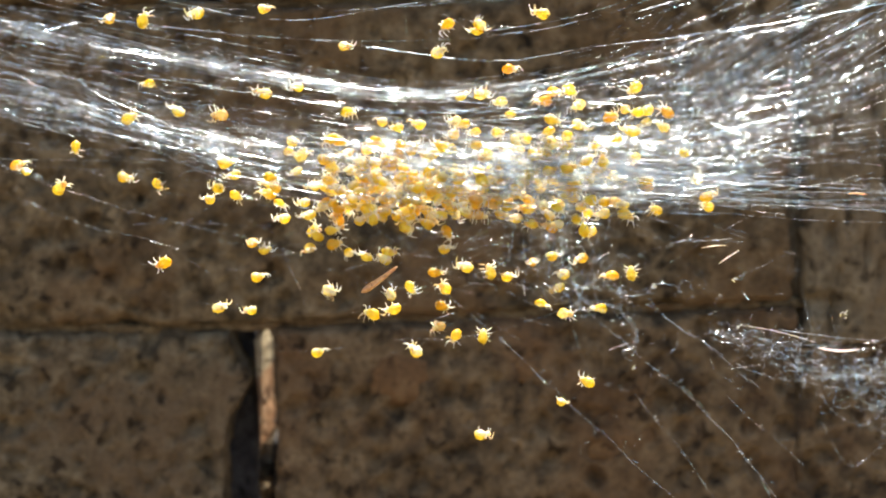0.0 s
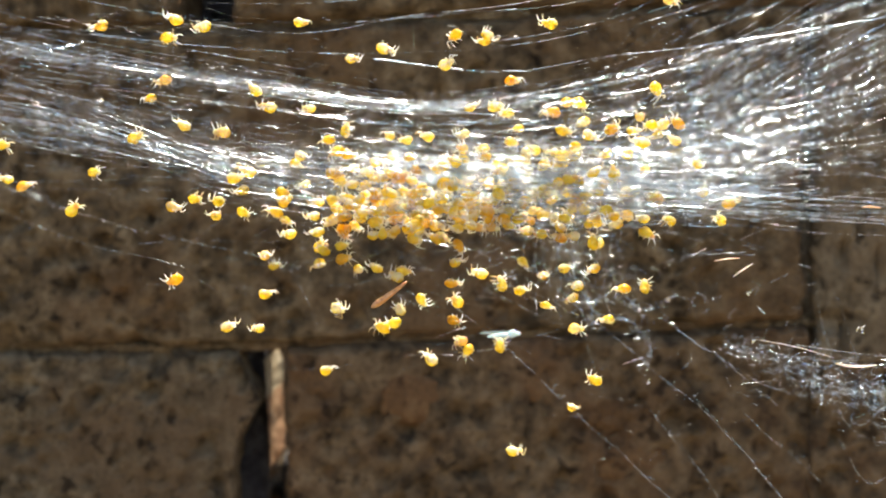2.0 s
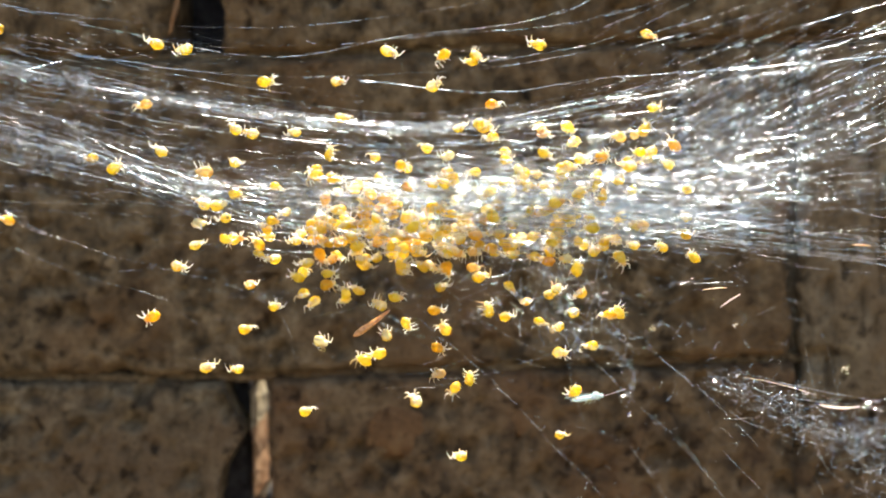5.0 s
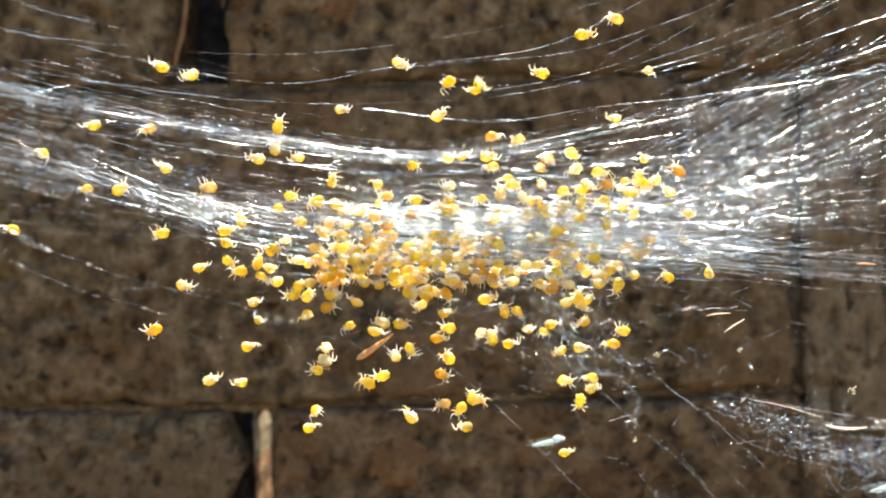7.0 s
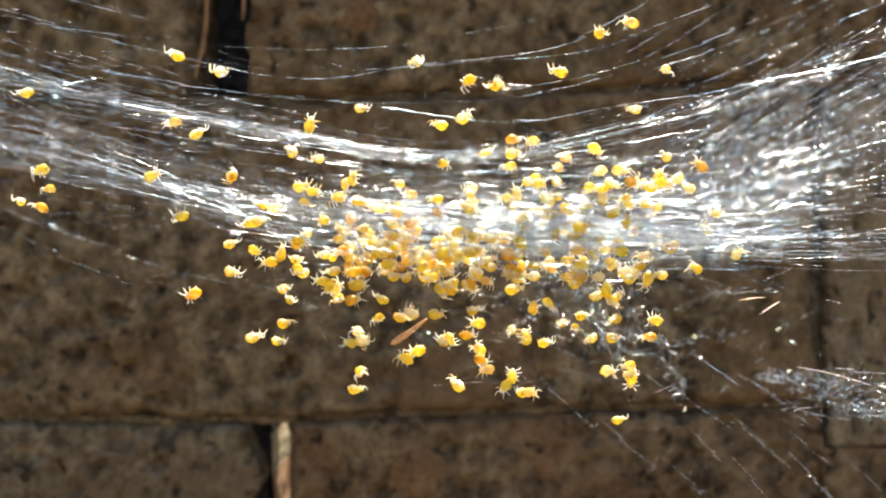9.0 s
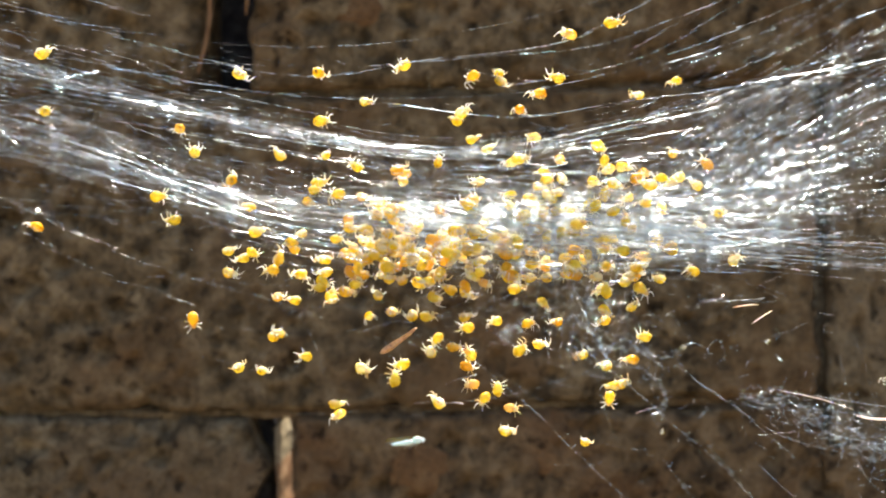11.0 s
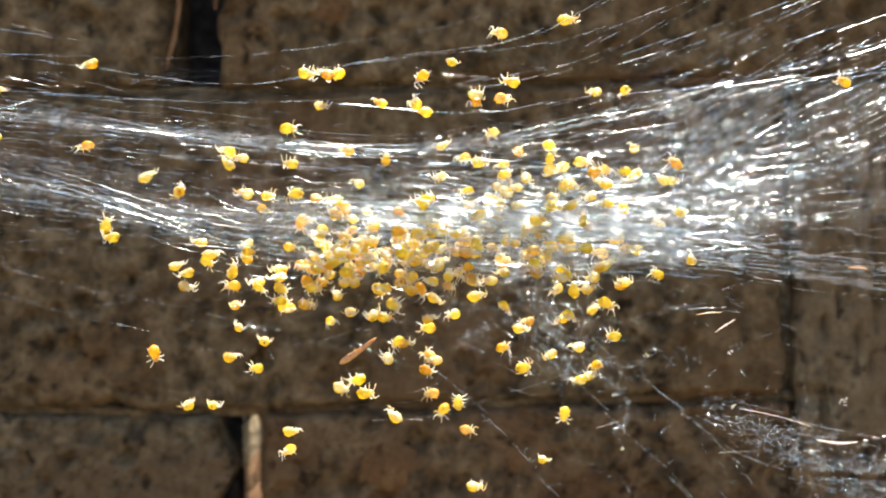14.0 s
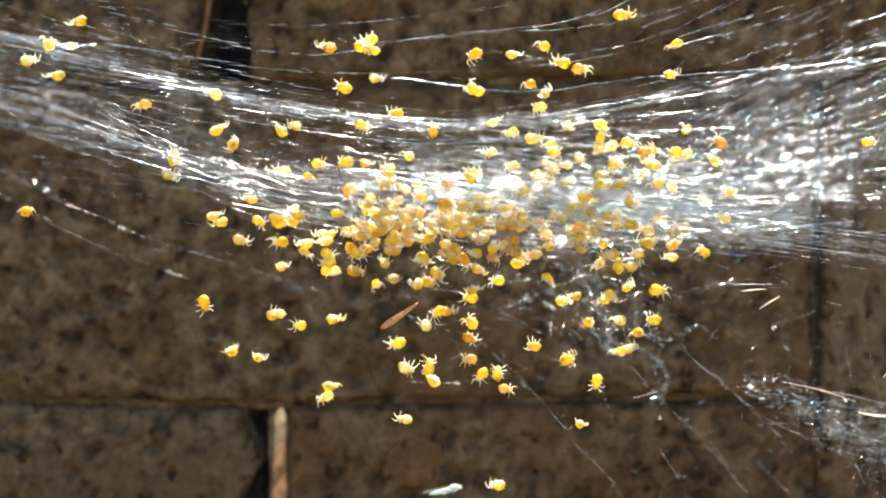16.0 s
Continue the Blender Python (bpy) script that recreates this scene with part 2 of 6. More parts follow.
def brick(wall, x0, x1, z0, z1, mat, step, depth=0.056, drag=False, broken=0.0, notch=None, leaning=False, step_down=None):
    """One weathered brick with a rough face, worn arrises and uneven ends."""
    seed = Vector((x0 * 91, z0 * 37, 5.1))
    nx, nz = max(2, round((x1 - x0) / step)), max(2, round((z1 - z0) / step))
    verts, faces = [], []
    for j in range(nz + 1):
        for i in range(nx + 1):
            x, z = x0 + (x1 - x0) * i / nx, z0 + (z1 - z0) * j / nz
            p = Vector((x, 0, z))
            q = Vector((x * 3.5, 0, z * 0.5)) if drag else p
            y = WALL_Y - pit_depth(q, seed)
            edge = min(z - z0, z1 - z) * 1000
            if drag:
                edge = (z1 - z) * 1000
            elif step_down and x > step_down:
                edge = (z - z0) * 1000
            ends = min(x - x0, x1 - x) * 1000
            worn = 1.7 + 1.6 * noise.noise(p * 60 + seed)
            y += 0.0022 * max(0, 1 - edge / max(0.3, worn)) ** 2 + 0.0022 * max(0, 1 - ends / max(0.3, worn)) ** 2
            if i in (0, nx) or j in (0, nz):
                wob = 0.0009 * noise.noise(p * 120 + seed) + 0.0006 * noise.noise(p * 420)
                if j in (0, nz):
                    z += wob
                if i in (0, nx):
                    x += wob * 1.3
            if broken:
                # the end is chipped away in two deep bites
                h = (z1 - z) * 1000
                bite = np.interp(h, (0, 1, 5, 10, 12, 16, 22, 28, 80), (4.2, 5.6, 4.4, 1, 0.2, 2.6, 6.2, 7.4, 7.9)) + 0.5 * noise.noise(p * 300)
                x = min(x, x1 - max(0.0, bite) * broken)
            if step_down and x > step_down:
                # cut down to make room for the taller stone
                z = z0 + (z - z0) * (z1 - 0.0099 - z0) / (z1 - z0)
            if leaning:
                # the end leans over towards the top and is ragged
                x += max(0.0, 1 - (x1 - x) / 0.009) * (float(np.interp((z - z0) * 1000, (0, 16, 40), (-2.6, 1.2, 2.4))) + 0.7 * noise.noise(p * 170)) * MM
            for cx, cz, cr, cd in CHIPS:
                d = math.hypot(x - cx, (z - cz) * 2.2) / cr
                if d < 1:
                    y += cd * (1 - d * d)
            verts.append(Vector((x, y, z + lie(x))))
    w = nx + 1
    for j in range(nz):
        for i in range(nx):
            a = j * w + i
            faces.append((a, a + 1, a + w + 1, a + w))
    rim = [i for i in range(w)] + [j * w + nx for j in range(1, nz + 1)] + [nz * w + i for i in reversed(range(nx))] + [j * w for j in reversed(range(1, nz))]
    last = rim
    for back in ((0.26, 0.3, 1.0) if broken else (0.35, 1.0)):
        start = len(verts)
        for r in rim:
            v = verts[r]
            cx, cz = (x0 + x1) / 2, (z0 + z1) / 2
            n = 0.0003 * noise.noise(Vector((v.x, back, v.z)) * 90)
            far = depth * back if notch is None else min(depth * back, notch[1] + abs(v.x - notch[0]) * notch[2])
            verts.append(Vector((max(x0, min(x1, v.x)) + n if abs(v.x - x1) > 0.0075 or broken and back == 0.26 else x1 + n, WALL_Y + far, v.z + n * 0.6)))
        m = len(rim)
        for k in range(m):
            faces.append((last[k], start + k, start + (k + 1) % m, last[(k + 1) % m]))
        last = [start + k for k in range(m)]
    faces.append(tuple(last))
    faces = [tuple(f) for f in faces]
    return mesh_object("brick", verts, faces, mat, wall)


def box_lump(name, wall, x0, x1, y0, y1, z0, z1, mat, step=0.004, rough=0.0007):
    """A strip or lump of mortar with a crumbly skin."""
    bm = bmesh.new()
    bmesh.ops.create_cube(bm, size=1)
    cuts = [max(1, min(240 if 'bed' in name else 60, round(s / step))) for s in (x1 - x0, y1 - y0, z1 - z0)]
    for axis in range(3):
        edges = [e for e in bm.edges if abs((e.verts[1].co - e.verts[0].co)[axis]) > 0.4]
        if cuts[axis] > 1:
            bmesh.ops.subdivide_edges(bm, edges=edges, cuts=cuts[axis] - 1, use_grid_fill=True)
    for v in bm.verts:
        v.co = Vector((x0 + (v.co.x + 0.5) * (x1 - x0), y0 + (v.co.y + 0.5) * (y1 - y0), z0 + (v.co.z + 0.5) * (z1 - z0)))
        v.co.z += lie(v.co.x)
        v.co += noise.noise_vector(v.co * 240) * rough + noise.noise_vector(v.co * 900) * rough * 0.5
    return part(name, bm, mat, wall)


WALL_LEFT, WALL_RIGHT = -0.95, 0.95
BED = [0.4125, 0.4878]                 # bed joints in view


def build_wall():
    wall = tagged(new("brick_wall"), "weathered brown brick wall with open upright joints", "wall", kind="structure")
    courses = []
    z = BED[0]
    k = 0
    while z > -0.05:
        z -= 0.0753
        k += 1
        courses.append((z, -0.0418 + (0.1125 if k % 2 == 0 else 0.0) - (0.00075 if k == 1 else 0.0), k == 1))
    courses += [(BED[0], 0.0838, True), (BED[1], -0.0567, True)]
    for row, (z0, joint, seen) in enumerate(courses):
        gap = 0.0032
        if abs(z0 - BED[1]) < 1e-4:
            gap = 0.0118
        elif seen and z0 < BED[0] - 0.01:
            gap = 0.0055
        n0 = math.floor((WALL_LEFT - joint) / 0.225)
        x = joint + n0 * 0.225
        while x < WALL_RIGHT:
            a, b = max(x, WALL_LEFT) + gap / 2, min(x + 0.225, WALL_RIGHT) - gap / 2
            close = seen and b > -0.16 and a < 0.16
            pale = abs(z0 - BED[0]) < 1e-4 and abs(a - joint) < 0.01
            if b - a > 0.01:
                mat, step, z1 = BRICK_PALE if pale else BRICK_GREY if gap == 0.0055 and abs(b - joint) < 0.01 else BRICK_RED if gap == 0.0055 and abs(a - joint) < 0.01 else BRICK, 0.0011 if close else 0.012, z0 + 0.0745
                low, step_down = z0 + 0.0008, None
                if pale:
                    low -= 0.011           # a taller stone, which reaches below the bed
                if gap == 0.0055 and a < 0.0838 < b:
                    step_down = 0.0842
                notch = None
                if abs(z0 - BED[0]) < 1e-4 and a < 0:
                    notch = (-0.041, 0.0095, 1.0)
                elif gap > 0.01 and abs(a - joint) < 0.01:
                    notch = (-0.03, 0.012, 3.0)
                elif gap == 0.0055 and abs(a - joint) < 0.01:
                    notch = (-0.0398, 0.0075, 1.4)
                brick(wall, a, b, low, z1, mat, step, depth=0.07, notch=notch, drag=pale,
                      broken=0.001 if gap == 0.0055 and abs(b - joint) < 0.01 else 0.0, leaning=gap > 0.01 and abs(b - joint) < 0.01, step_down=step_down)
            if x < WALL_LEFT + 0.01:
                x += 0.225
                continue
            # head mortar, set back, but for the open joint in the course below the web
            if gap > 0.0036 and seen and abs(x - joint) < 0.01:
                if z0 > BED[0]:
                    # fill of the wide joint, coloured as the shade in its depth
                    box_lump("head_mortar", wall, x - gap / 2 - 0.003, x + gap / 2 + 0.003, WALL_Y + 0.026, WALL_Y + 0.044, z0, z0 + 0.0745, JOINT_SHADE)
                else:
                    # lump added behind the bites, its near-black colour standing for their shade
                    box_lump("joint_dirt", wall, x - 0.0125, x - gap / 2 - 0.0012, WALL_Y + 0.0125, WALL_Y + 0.0175, z0, z0 + 0.0738, JOINT_SHADE, 0.003, 0.0009)
                    box_lump("head_mortar", wall, x - gap / 2, x + gap / 2, WALL_Y + 0.03, WALL_Y + 0.047, z0, z0 + 0.0745 - 0.033, JOINT_SHADE)
            else:
                box_lump("head_mortar", wall, x - gap / 2, x + gap / 2, WALL_Y + 0.006, WALL_Y + 0.055, z0, z0 + 0.0745, MORTAR, 0.008)
            x += 0.225
        box_lump("bed_mortar", wall, WALL_LEFT, WALL_RIGHT, WALL_Y + 0.0034, WALL_Y + 0.015, z0 - 0.0011, z0 + 0.0011, BRICK, 0.004)
    # tan strips along the edges of the wide joint, their colour painting a lit rim
    for x, heights, lean in ((-0.0629, (5, 8, 11, 15, 19, 24, 30), 0.22), (-0.0492, (19, 22, 26, 31, 37), -0.12)):
        pts = [Vector((x + lean * min(h, 17) * MM - (0.0002 if lean < 0 else 0.0011) + 0.0006 * noise.noise(Vector((h * 0.4, lean * 9, 0))), WALL_Y + 0.0006, BED[1] + h * MM)) for h in heights]
        sizes = [(0.0002 if k in (0, len(pts) - 1) else 0.0005) * (1 + 0.5 * noise.noise(Vector((k * 1.7, lean * 40, 5)))) for k in range(len(pts))]
        verts, faces = tube(pts, sizes, 7)
        tagged(mesh_object("mortar_crumb", verts, faces, MORTAR_TAN, wall), "tan strip painted as the lit rim of the joint")
    # crumbs of mortar left on the brick's end, which the sun reaches from behind through the open joint
    for h0, h1, mat, label in ((0.0036, 0.0135, MORTAR_PALE, "crumb of pale lime mortar"), (0.0125, 0.0215, MORTAR_TAN, "crumb of tan mortar"), (0.0205, 0.0300, MORTAR_TAN, "crumb of tan mortar")):
        bm = bmesh.new()
        bmesh.ops.create_grid(bm, x_segments=16, y_segments=14, size=0.5)
        for v in bm.verts:
            d, k = 0.004 + (v.co.x + 0.5) * 0.0265, v.co.y + 0.5
            h = h0 + (h1 - h0) * k
            out = 0.0001 + 0.03 * h + 0.0002 * math.sin(k * math.pi) + 0.00035 * noise.noise(Vector((d, h, 0)) * 500) + 0.0003 * noise.noise(Vector((d, h, 3)) * 1400)
            v.co = Vector((-0.0453 + max(-0.0004, out), WALL_Y + d, BED[0] - h + 0.0003 * noise.noise(Vector((d * 700, h, 1)))))
        bmesh.ops.recalc_face_normals(bm, faces=bm.faces)
        part("mortar_crumb", bm, mat, wall, label)
    # rounded red stones baked into the clay
    for x, z, r, s in ((-0.0105, 0.3985, 0.0078, 0.8), (0.042, 0.381, 0.0085, 0.75), (0.061, 0.452, 0.006, 0.7), (0.02, 0.3995, 0.0045, 0.9), (-0.024, 0.507, 0.006, 0.8)):
        bm = bmesh.new()
        bmesh.ops.create_icosphere(bm, subdivisions=3, radius=1)
        for v in bm.verts:
            n = 1 + 0.4 * noise.noise(v.co * 1.3 + Vector((x * 90, 0, z * 70))) + 0.16 * noise.noise(v.co * 4 + Vector((x * 50, 0, z * 90)))
            v.co = Vector((x + v.co.x * r * n, WALL_Y + 0.0014 + v.co.y * 0.0018 + 0.0004 * noise.noise(v.co * 9), z + lie(x) + v.co.z * r * s * n))
        part("stone_inclusion", bm, PEBBLE, wall, "rounded reddish stone")
    return wall


# ---- how the wind moves the web ----
GUSTS = {}


def gust(t, *c):
    """At t seconds: how far the web is carried, right and up in millimetres, as a second-degree form of the place on it."""
    GUSTS[t] = (c[:6], c[6:])


gust(0, 0.32, -1.23, -0.02, -0.06, -0.33, 0.33, -2.41, -0.82, -0.89, 1.04, -0.36, 0.10)
gust(0.5, 0.18, -0.46, -0.39, 0.18, -0.17, 0.64, -1.94, -0.54, -0.70, 1.89, 0.05, 0.44)
gust(1, 0.40, -1.09, -0.31, -0.36, -0.39, 0.65, -2.07, -0.54, -0.57, 1.00, -0.49, 0.20)
gust(1.5, 0.17, -0.61, -0.14, 0.04, -0.26, 0.24, -2.27, -0.76, -0.41, 0.83, -0.19, 0.20)
gust(2, 0.32, -0.71, -0.30, -0.16, -0.45, 0.23, -1.54, -0.42, -0.48, 0.50, -0.44, 0.09)
gust(2.5, 0.79, -0.60, -0.28, 0.14, -0.19, 0.36, -0.69, -0.62, -0.47, 1.51, -0.61, 0.20)
gust(3, 0.49, -0.68, -0.17, -0.16, -0.56, 0.58, -1.59, -0.41, 0.09, 0.54, -1.54, 0.32)
gust(3.5, 0.37, -0.13, -0.68, 0.11, 0.09, 0.40, -0.54, 0.74, 0.34, 0.03, -1.80, 0.38)
gust(4, 0.27, 0.15, -0.35, -0.28, -0.10, 0.09, -0.67, 0.57, 0.60, -1.41, -1.02, -0.39)
gust(6.5, 0.04, -0.04, 0.09, -0.06, 0.11, -0.37, 0.16, 0.52, 0.10, -1.16, -0.28, -0.41)
gust(7, 0.00, 0.00, 0.00, 0.00, 0.00, 0.00, 0.00, 0.00, 0.00, 0.00, 0.00, 0.00)
gust(7.5, -0.46, 0.15, 0.13, -0.02, -0.11, -0.19, -0.16, -0.24, -0.12, -0.10, 0.40, -0.19)
gust(8, -0.47, -0.18, 0.29, -0.00, 0.05, 0.03, -0.27, -0.82, -0.56, 0.45, 0.81, 0.28)
gust(8.5, -0.04, -0.14, -0.21, 0.24, -0.09, 1.09, 1.12, -1.83, -1.62, 1.97, 1.57, 1.63)
gust(9, 0.75, 0.02, -2.19, 0.31, -0.33, 1.66, 1.96, -0.39, -2.12, 2.27, 0.02, 2.28)
gust(11.5, 0.22, 0.18, 0.11, 0.28, 0.05, -0.09, 1.27, -0.07, 0.31, 0.24, 0.65, 0.22)
gust(12, 0.22, 0.26, 0.04, 0.32, 0.22, -0.26, 0.69, -0.56, 0.07, 0.36, 1.00, 0.20)
gust(12.5, -1.00, -0.02, -0.08, -0.02, 0.29, -0.05, 0.30, 0.21, 0.25, 0.42, 0.44, 0.38)
gust(13, -1.51, 0.14, 0.18, -0.08, 0.23, -0.10, 0.64, -0.05, 0.05, 0.44, 0.34, 0.37)
gust(13.5, -2.05, 0.86, -0.65, -0.10, 0.35, -0.41, 1.86, 1.07, 0.57, -1.20, -0.10, -0.07)
gust(14, -0.97, 1.27, -1.05, -0.16, 0.28, -0.92, 1.22, 1.87, 1.33, -2.36, -0.12, -1.27)
gust(14.5, 1.26, 1.34, 0.55, 0.20, -0.30, -1.06, -1.70, -0.30, 0.20, -1.60, 0.50, -1.23)
gust(15, 1.74, 0.18, 0.01, 0.14, 0.13, -0.24, 1.38, -1.16, -0.87, 0.21, 0.54, -0.74)
gust(15.5, 0.97, 0.66, -0.25, -0.13, 0.44, -0.54, 3.66, 0.94, 0.52, -1.15, -0.42, -1.14)
gust(16, 1.41, 1.14, 0.19, 0.19, 0.17, -0.92, 4.15, 0.43, 0.15, -1.19, 0.08, -0.88)


def form(u, v):
    a, b = u / 50, v / 30
    return (1, a, b, a * a, a * b, b * b)


def sway(t, u, v):
    u, v = max(-62, min(62, u)), max(-36, min(32, v))
    f = form(u, v)
    return tuple(sum(k * x for k, x in zip(c, f)) for c in GUSTS[t])


# how far the gusts lift the sheet's near end, in millimetres at each time
LIFT_TIMES = (0, 3, 3.5, 4, 6.5, 7, 8, 8.5, 9, 11.5, 12, 13, 13.5, 14, 14.5, 15, 15.5, 16)
LIFTS = (-0.5, -0.6, 0.8, 2.2, 3.0, 1.3, 0.3, -0.6, -0.8, 3.0, 2.2, 2.2, 2.7, 2.2, 3.8, 4.3, 3.9, 4.3)


def silk_sway(t, u, v):
    """The sway of the silk itself, whose near end flaps more than the rest."""
    du, dv = sway(t, u, v)
    return du, dv + float(np.interp(t, LIFT_TIMES, LIFTS)) * max(0.0, (-20 - max(u, -70)) / 35) ** 1.5


def place(u, v, deep=0.0):
    """A place on the web, u right and v up in millimetres from the camera's level, deep millimetres towards the wall."""
    k = 1 + deep / 150
    return Vector((u * k * MM, deep * MM, EYE.z + v * k * MM))


# ---- silk ----
ZONE_U, ZONE_V = 7.5, 6.5
zones = {}


def smooth_line(points, step):
    """A curve through points (u, v, deep), resampled."""
    pts = [Vector(p) for p in points]
    pts = [pts[0] * 2 - pts[1]] + pts + [pts[-1] * 2 - pts[-2]]
    out = []
    for i in range(1, len(pts) - 2):
        p0, p1, p2, p3 = pts[i - 1:i + 3]
        n = max(1, round((p2 - p1).length / step))
        for k in range(n):
            t = k / n
            out.append(0.5 * ((2 * p1) + (p2 - p0) * t + (2 * p0 - 5 * p1 + 4 * p2 - p3) * t * t + (3 * p1 - p0 - 3 * p2 + p3) * t ** 3))
    out.append(pts[-2])
    return out


def thread(points, radius, step=1.3, wobble=0.14):
    """A silk thread in millimetres, cut where it passes from one patch of the web to the next."""
    line = smooth_line(points, step)
    off = Vector((random.uniform(0, 99), random.uniform(0, 99), 0))
    line = [p + noise.noise_vector(p * 0.13 + off) * wobble * 2.2 + noise.noise_vector(p * 0.4 + off) * wobble * 0.7 for p in line]
    run, key = [], None
    for a, b in zip(line, line[1:]):
        mid = (a + b) / 2
        k = (math.floor(mid.x / ZONE_U), math.floor(mid.y / ZONE_V))
        if k != key:
            if len(run) > 1:
                # each patch's threads reach a little over its neighbour's
                run.append(b + Vector((0, 0.015, 0.03)))
                zones.setdefault(key, []).append((run, radius))
            run, key = [a], k
        run.append(b)
    if len(run) > 1:
        zones.setdefault(key, []).append((run, radius))


def rnd(a, b):
    return random.uniform(a, b)


def spin_web():
    g = random.gauss
    def fine(mean):
        return max(0.0035, g(mean, mean * 0.45))

    # the upper edge of the hammock
    for k in range(32):
        d = g(0, 1)
        pts = [(-78, 21.4 + 1.7 * d, g(0, 5)), (-45, 16.8 + 1.2 * d, g(0, 3)), (-22, 13.4 + 1.0 * d, g(0, 2)), (-6, 11.4 + 0.9 * d, g(0, 2)), (8, 12.2 + 0.9 * d, g(0, 2))]
        far = [(24, 15.4 + 1.7 * d, g(0, 3)), (44, 20 + 3.2 * d, g(0, 4)), (78, 29 + 6 * d, g(0, 6))]
        if k % 3:
            stop = rnd(9, 34)
            far = [(stop, 12.2 + 0.9 * d + (stop - 8) * (0.16 + 0.03 * d), g(0, 3))]
        thread(pts + far, fine(0.0145), wobble=0.08)
    # the lower band, slack across the middle
    for k in range(68):
        d, e = g(0, 1), g(0, 1)
        near = [(-78, 13.4 + 1.9 * d, g(0, 5)), (-48, 9.2 + 1.4 * d, g(0, 4))]
        pts = [(-24 + g(0, 3), 3.4 + 1.5 * e, g(0, 3)), (-4, 1.6 + 2.2 * e, g(0, 2)), (16, 0.5 + 2.2 * e, g(0, 2)), (36 + g(0, 6), -0.5 + 1.6 * d, g(0, 4))]
        thread((near if k % 3 else []) + pts + ([(78, -1.5 + 3 * d, g(0, 5))] if k % 12 == 1 else []), fine(0.014), wobble=0.08)
    # the fan that opens to the far side
    for _ in range(46):
        u0, v0 = g(8, 14), g(3.6, 2.6)
        end = rnd(4, 32)
        mid = rnd(0.3, 0.7)
        u1, v1 = u0 + (78 - u0) * mid, v0 + (end - v0) * mid - 0.11 * abs(end - v0) - rnd(0, 1.2) + g(0, 0.8)
        thread([(u0, v0, g(0, 2)), (u1, v1, g(0, 4)), (78, end, g(0, 7))], fine(0.008), wobble=0.08)
    # threads that run across the fan
    for _ in range(50):
        u, v = g(36, 11), g(11, 5)
        a, n = rnd(0.1, 1.0), rnd(5, 18)
        thread([(u, v, g(0, 5)), (u + n * math.cos(a), v + n * math.sin(a), g(0, 5))], fine(0.005), wobble=0.1)
    for _ in range(8):
        d = g(0, 0.8)
        thread([(36 + g(0, 2), 4.5 + d, g(0, 2)), (48, 13 + d * 1.2, g(0, 3)), (62, 24 + d * 1.6, g(0, 4)), (78, 36 + 2 * d, g(0, 5))], fine(0.005), wobble=0.05)
    # straight threads that climb to the upper far corner
    for _ in range(150):
        u, v = g(38, 9), g(14, 4.5)
        a, n = g(0.5, 0.06), rnd(4, 18)
        thread([(u, v, g(0, 3)), (u + n * math.cos(a), v + n * math.sin(a), g(0, 3))], fine(0.0115), wobble=0.02)
    for _ in range(110):
        u = rnd(6, 34)
        v = 10.5 + 0.2 * (u - 6) + g(0, 2)
        a, n = g(0.12 + 0.009 * u, 0.06), rnd(1, 7)
        thread([(u, v, g(0, 2)), (u + n * math.cos(a), v + n * math.sin(a), g(0, 2))], fine(0.012), wobble=0.02)
    for _ in range(46):
        u = rnd(38, 66)
        v = 9 + 0.42 * (u - 30) + g(0, 4.5)
        a, n = g(0.52, 0.05), rnd(2, 9)
        thread([(u, v, g(0, 2)), (u + n * math.cos(a), v + n * math.sin(a), g(0, 2))], fine(0.02), wobble=0.02)
    # short threads, most of them along the fan and some across it, which make it sparkle
    for k in range(6000):
        u = g(32, 8) if k % 5 else rnd(14, 52)
        if u > 42 and k % 3:
            u -= rnd(6, 16)
        low, high = -0.4 + 0.02 * (u - 20), 10 + 0.36 * (u - 12)
        v = low + (high - low) * min(1.05, abs(g(0.42, 0.24)))
        slope = (v - 0.5) / max(17, u - 6) * rnd(0.95, 1.7) + g(0, 0.06)
        if k % 11 == 0:
            slope = rnd(-0.6, 1.6)
        n = rnd(0.3, 1.0) * rnd(0.5, 2.1) / math.hypot(1, slope)
        n *= 1 + max(0, u - 36) / 20
        if k % 40 == 0:
            n *= 2.5
        thick = fine(0.0086) * (2 if k % 25 == 0 else 1)
        deep = g(0, 2.5)
        thread([(u, v, deep), (u + n, v + slope * n, deep + g(0, 0.4))], thick, 0.8, 0.02)
    # threads towards the near side
    for _ in range(30):
        u0, v0 = g(-8, 8), g(4, 2.8)
        end = rnd(0, 27)
        thread([(u0, v0, g(0, 2)), ((u0 - 78) * 0.45, v0 * 0.5 + end * 0.42 - rnd(0, 1.5), g(0, 4)), (-78, end, g(0, 7))], fine(0.007), wobble=0.1)
    for _ in range(800):
        u = rnd(-60, 5)
        v = (g(13.6 - 0.15 * (u + 22), 0.8) if random.random() < 0.34 else g(4.5 - 0.2 * (u + 22), 2.0)) if u < -12 else g(6, 3)
        n = rnd(0.6, 4.5)
        s = -0.17 + g(0, 0.2)
        thread([(u, v, g(0, 3)), (u + n, v + s * n, g(0, 3))], fine(0.0115), 0.9, 0.06)
    for _ in range(900):
        u = rnd(-64, -8)
        v = g(10.6 - 0.12 * (u + 22), 4.2)
        n = rnd(0.3, 1.6) * (2.5 if random.random() < 0.12 else 1)
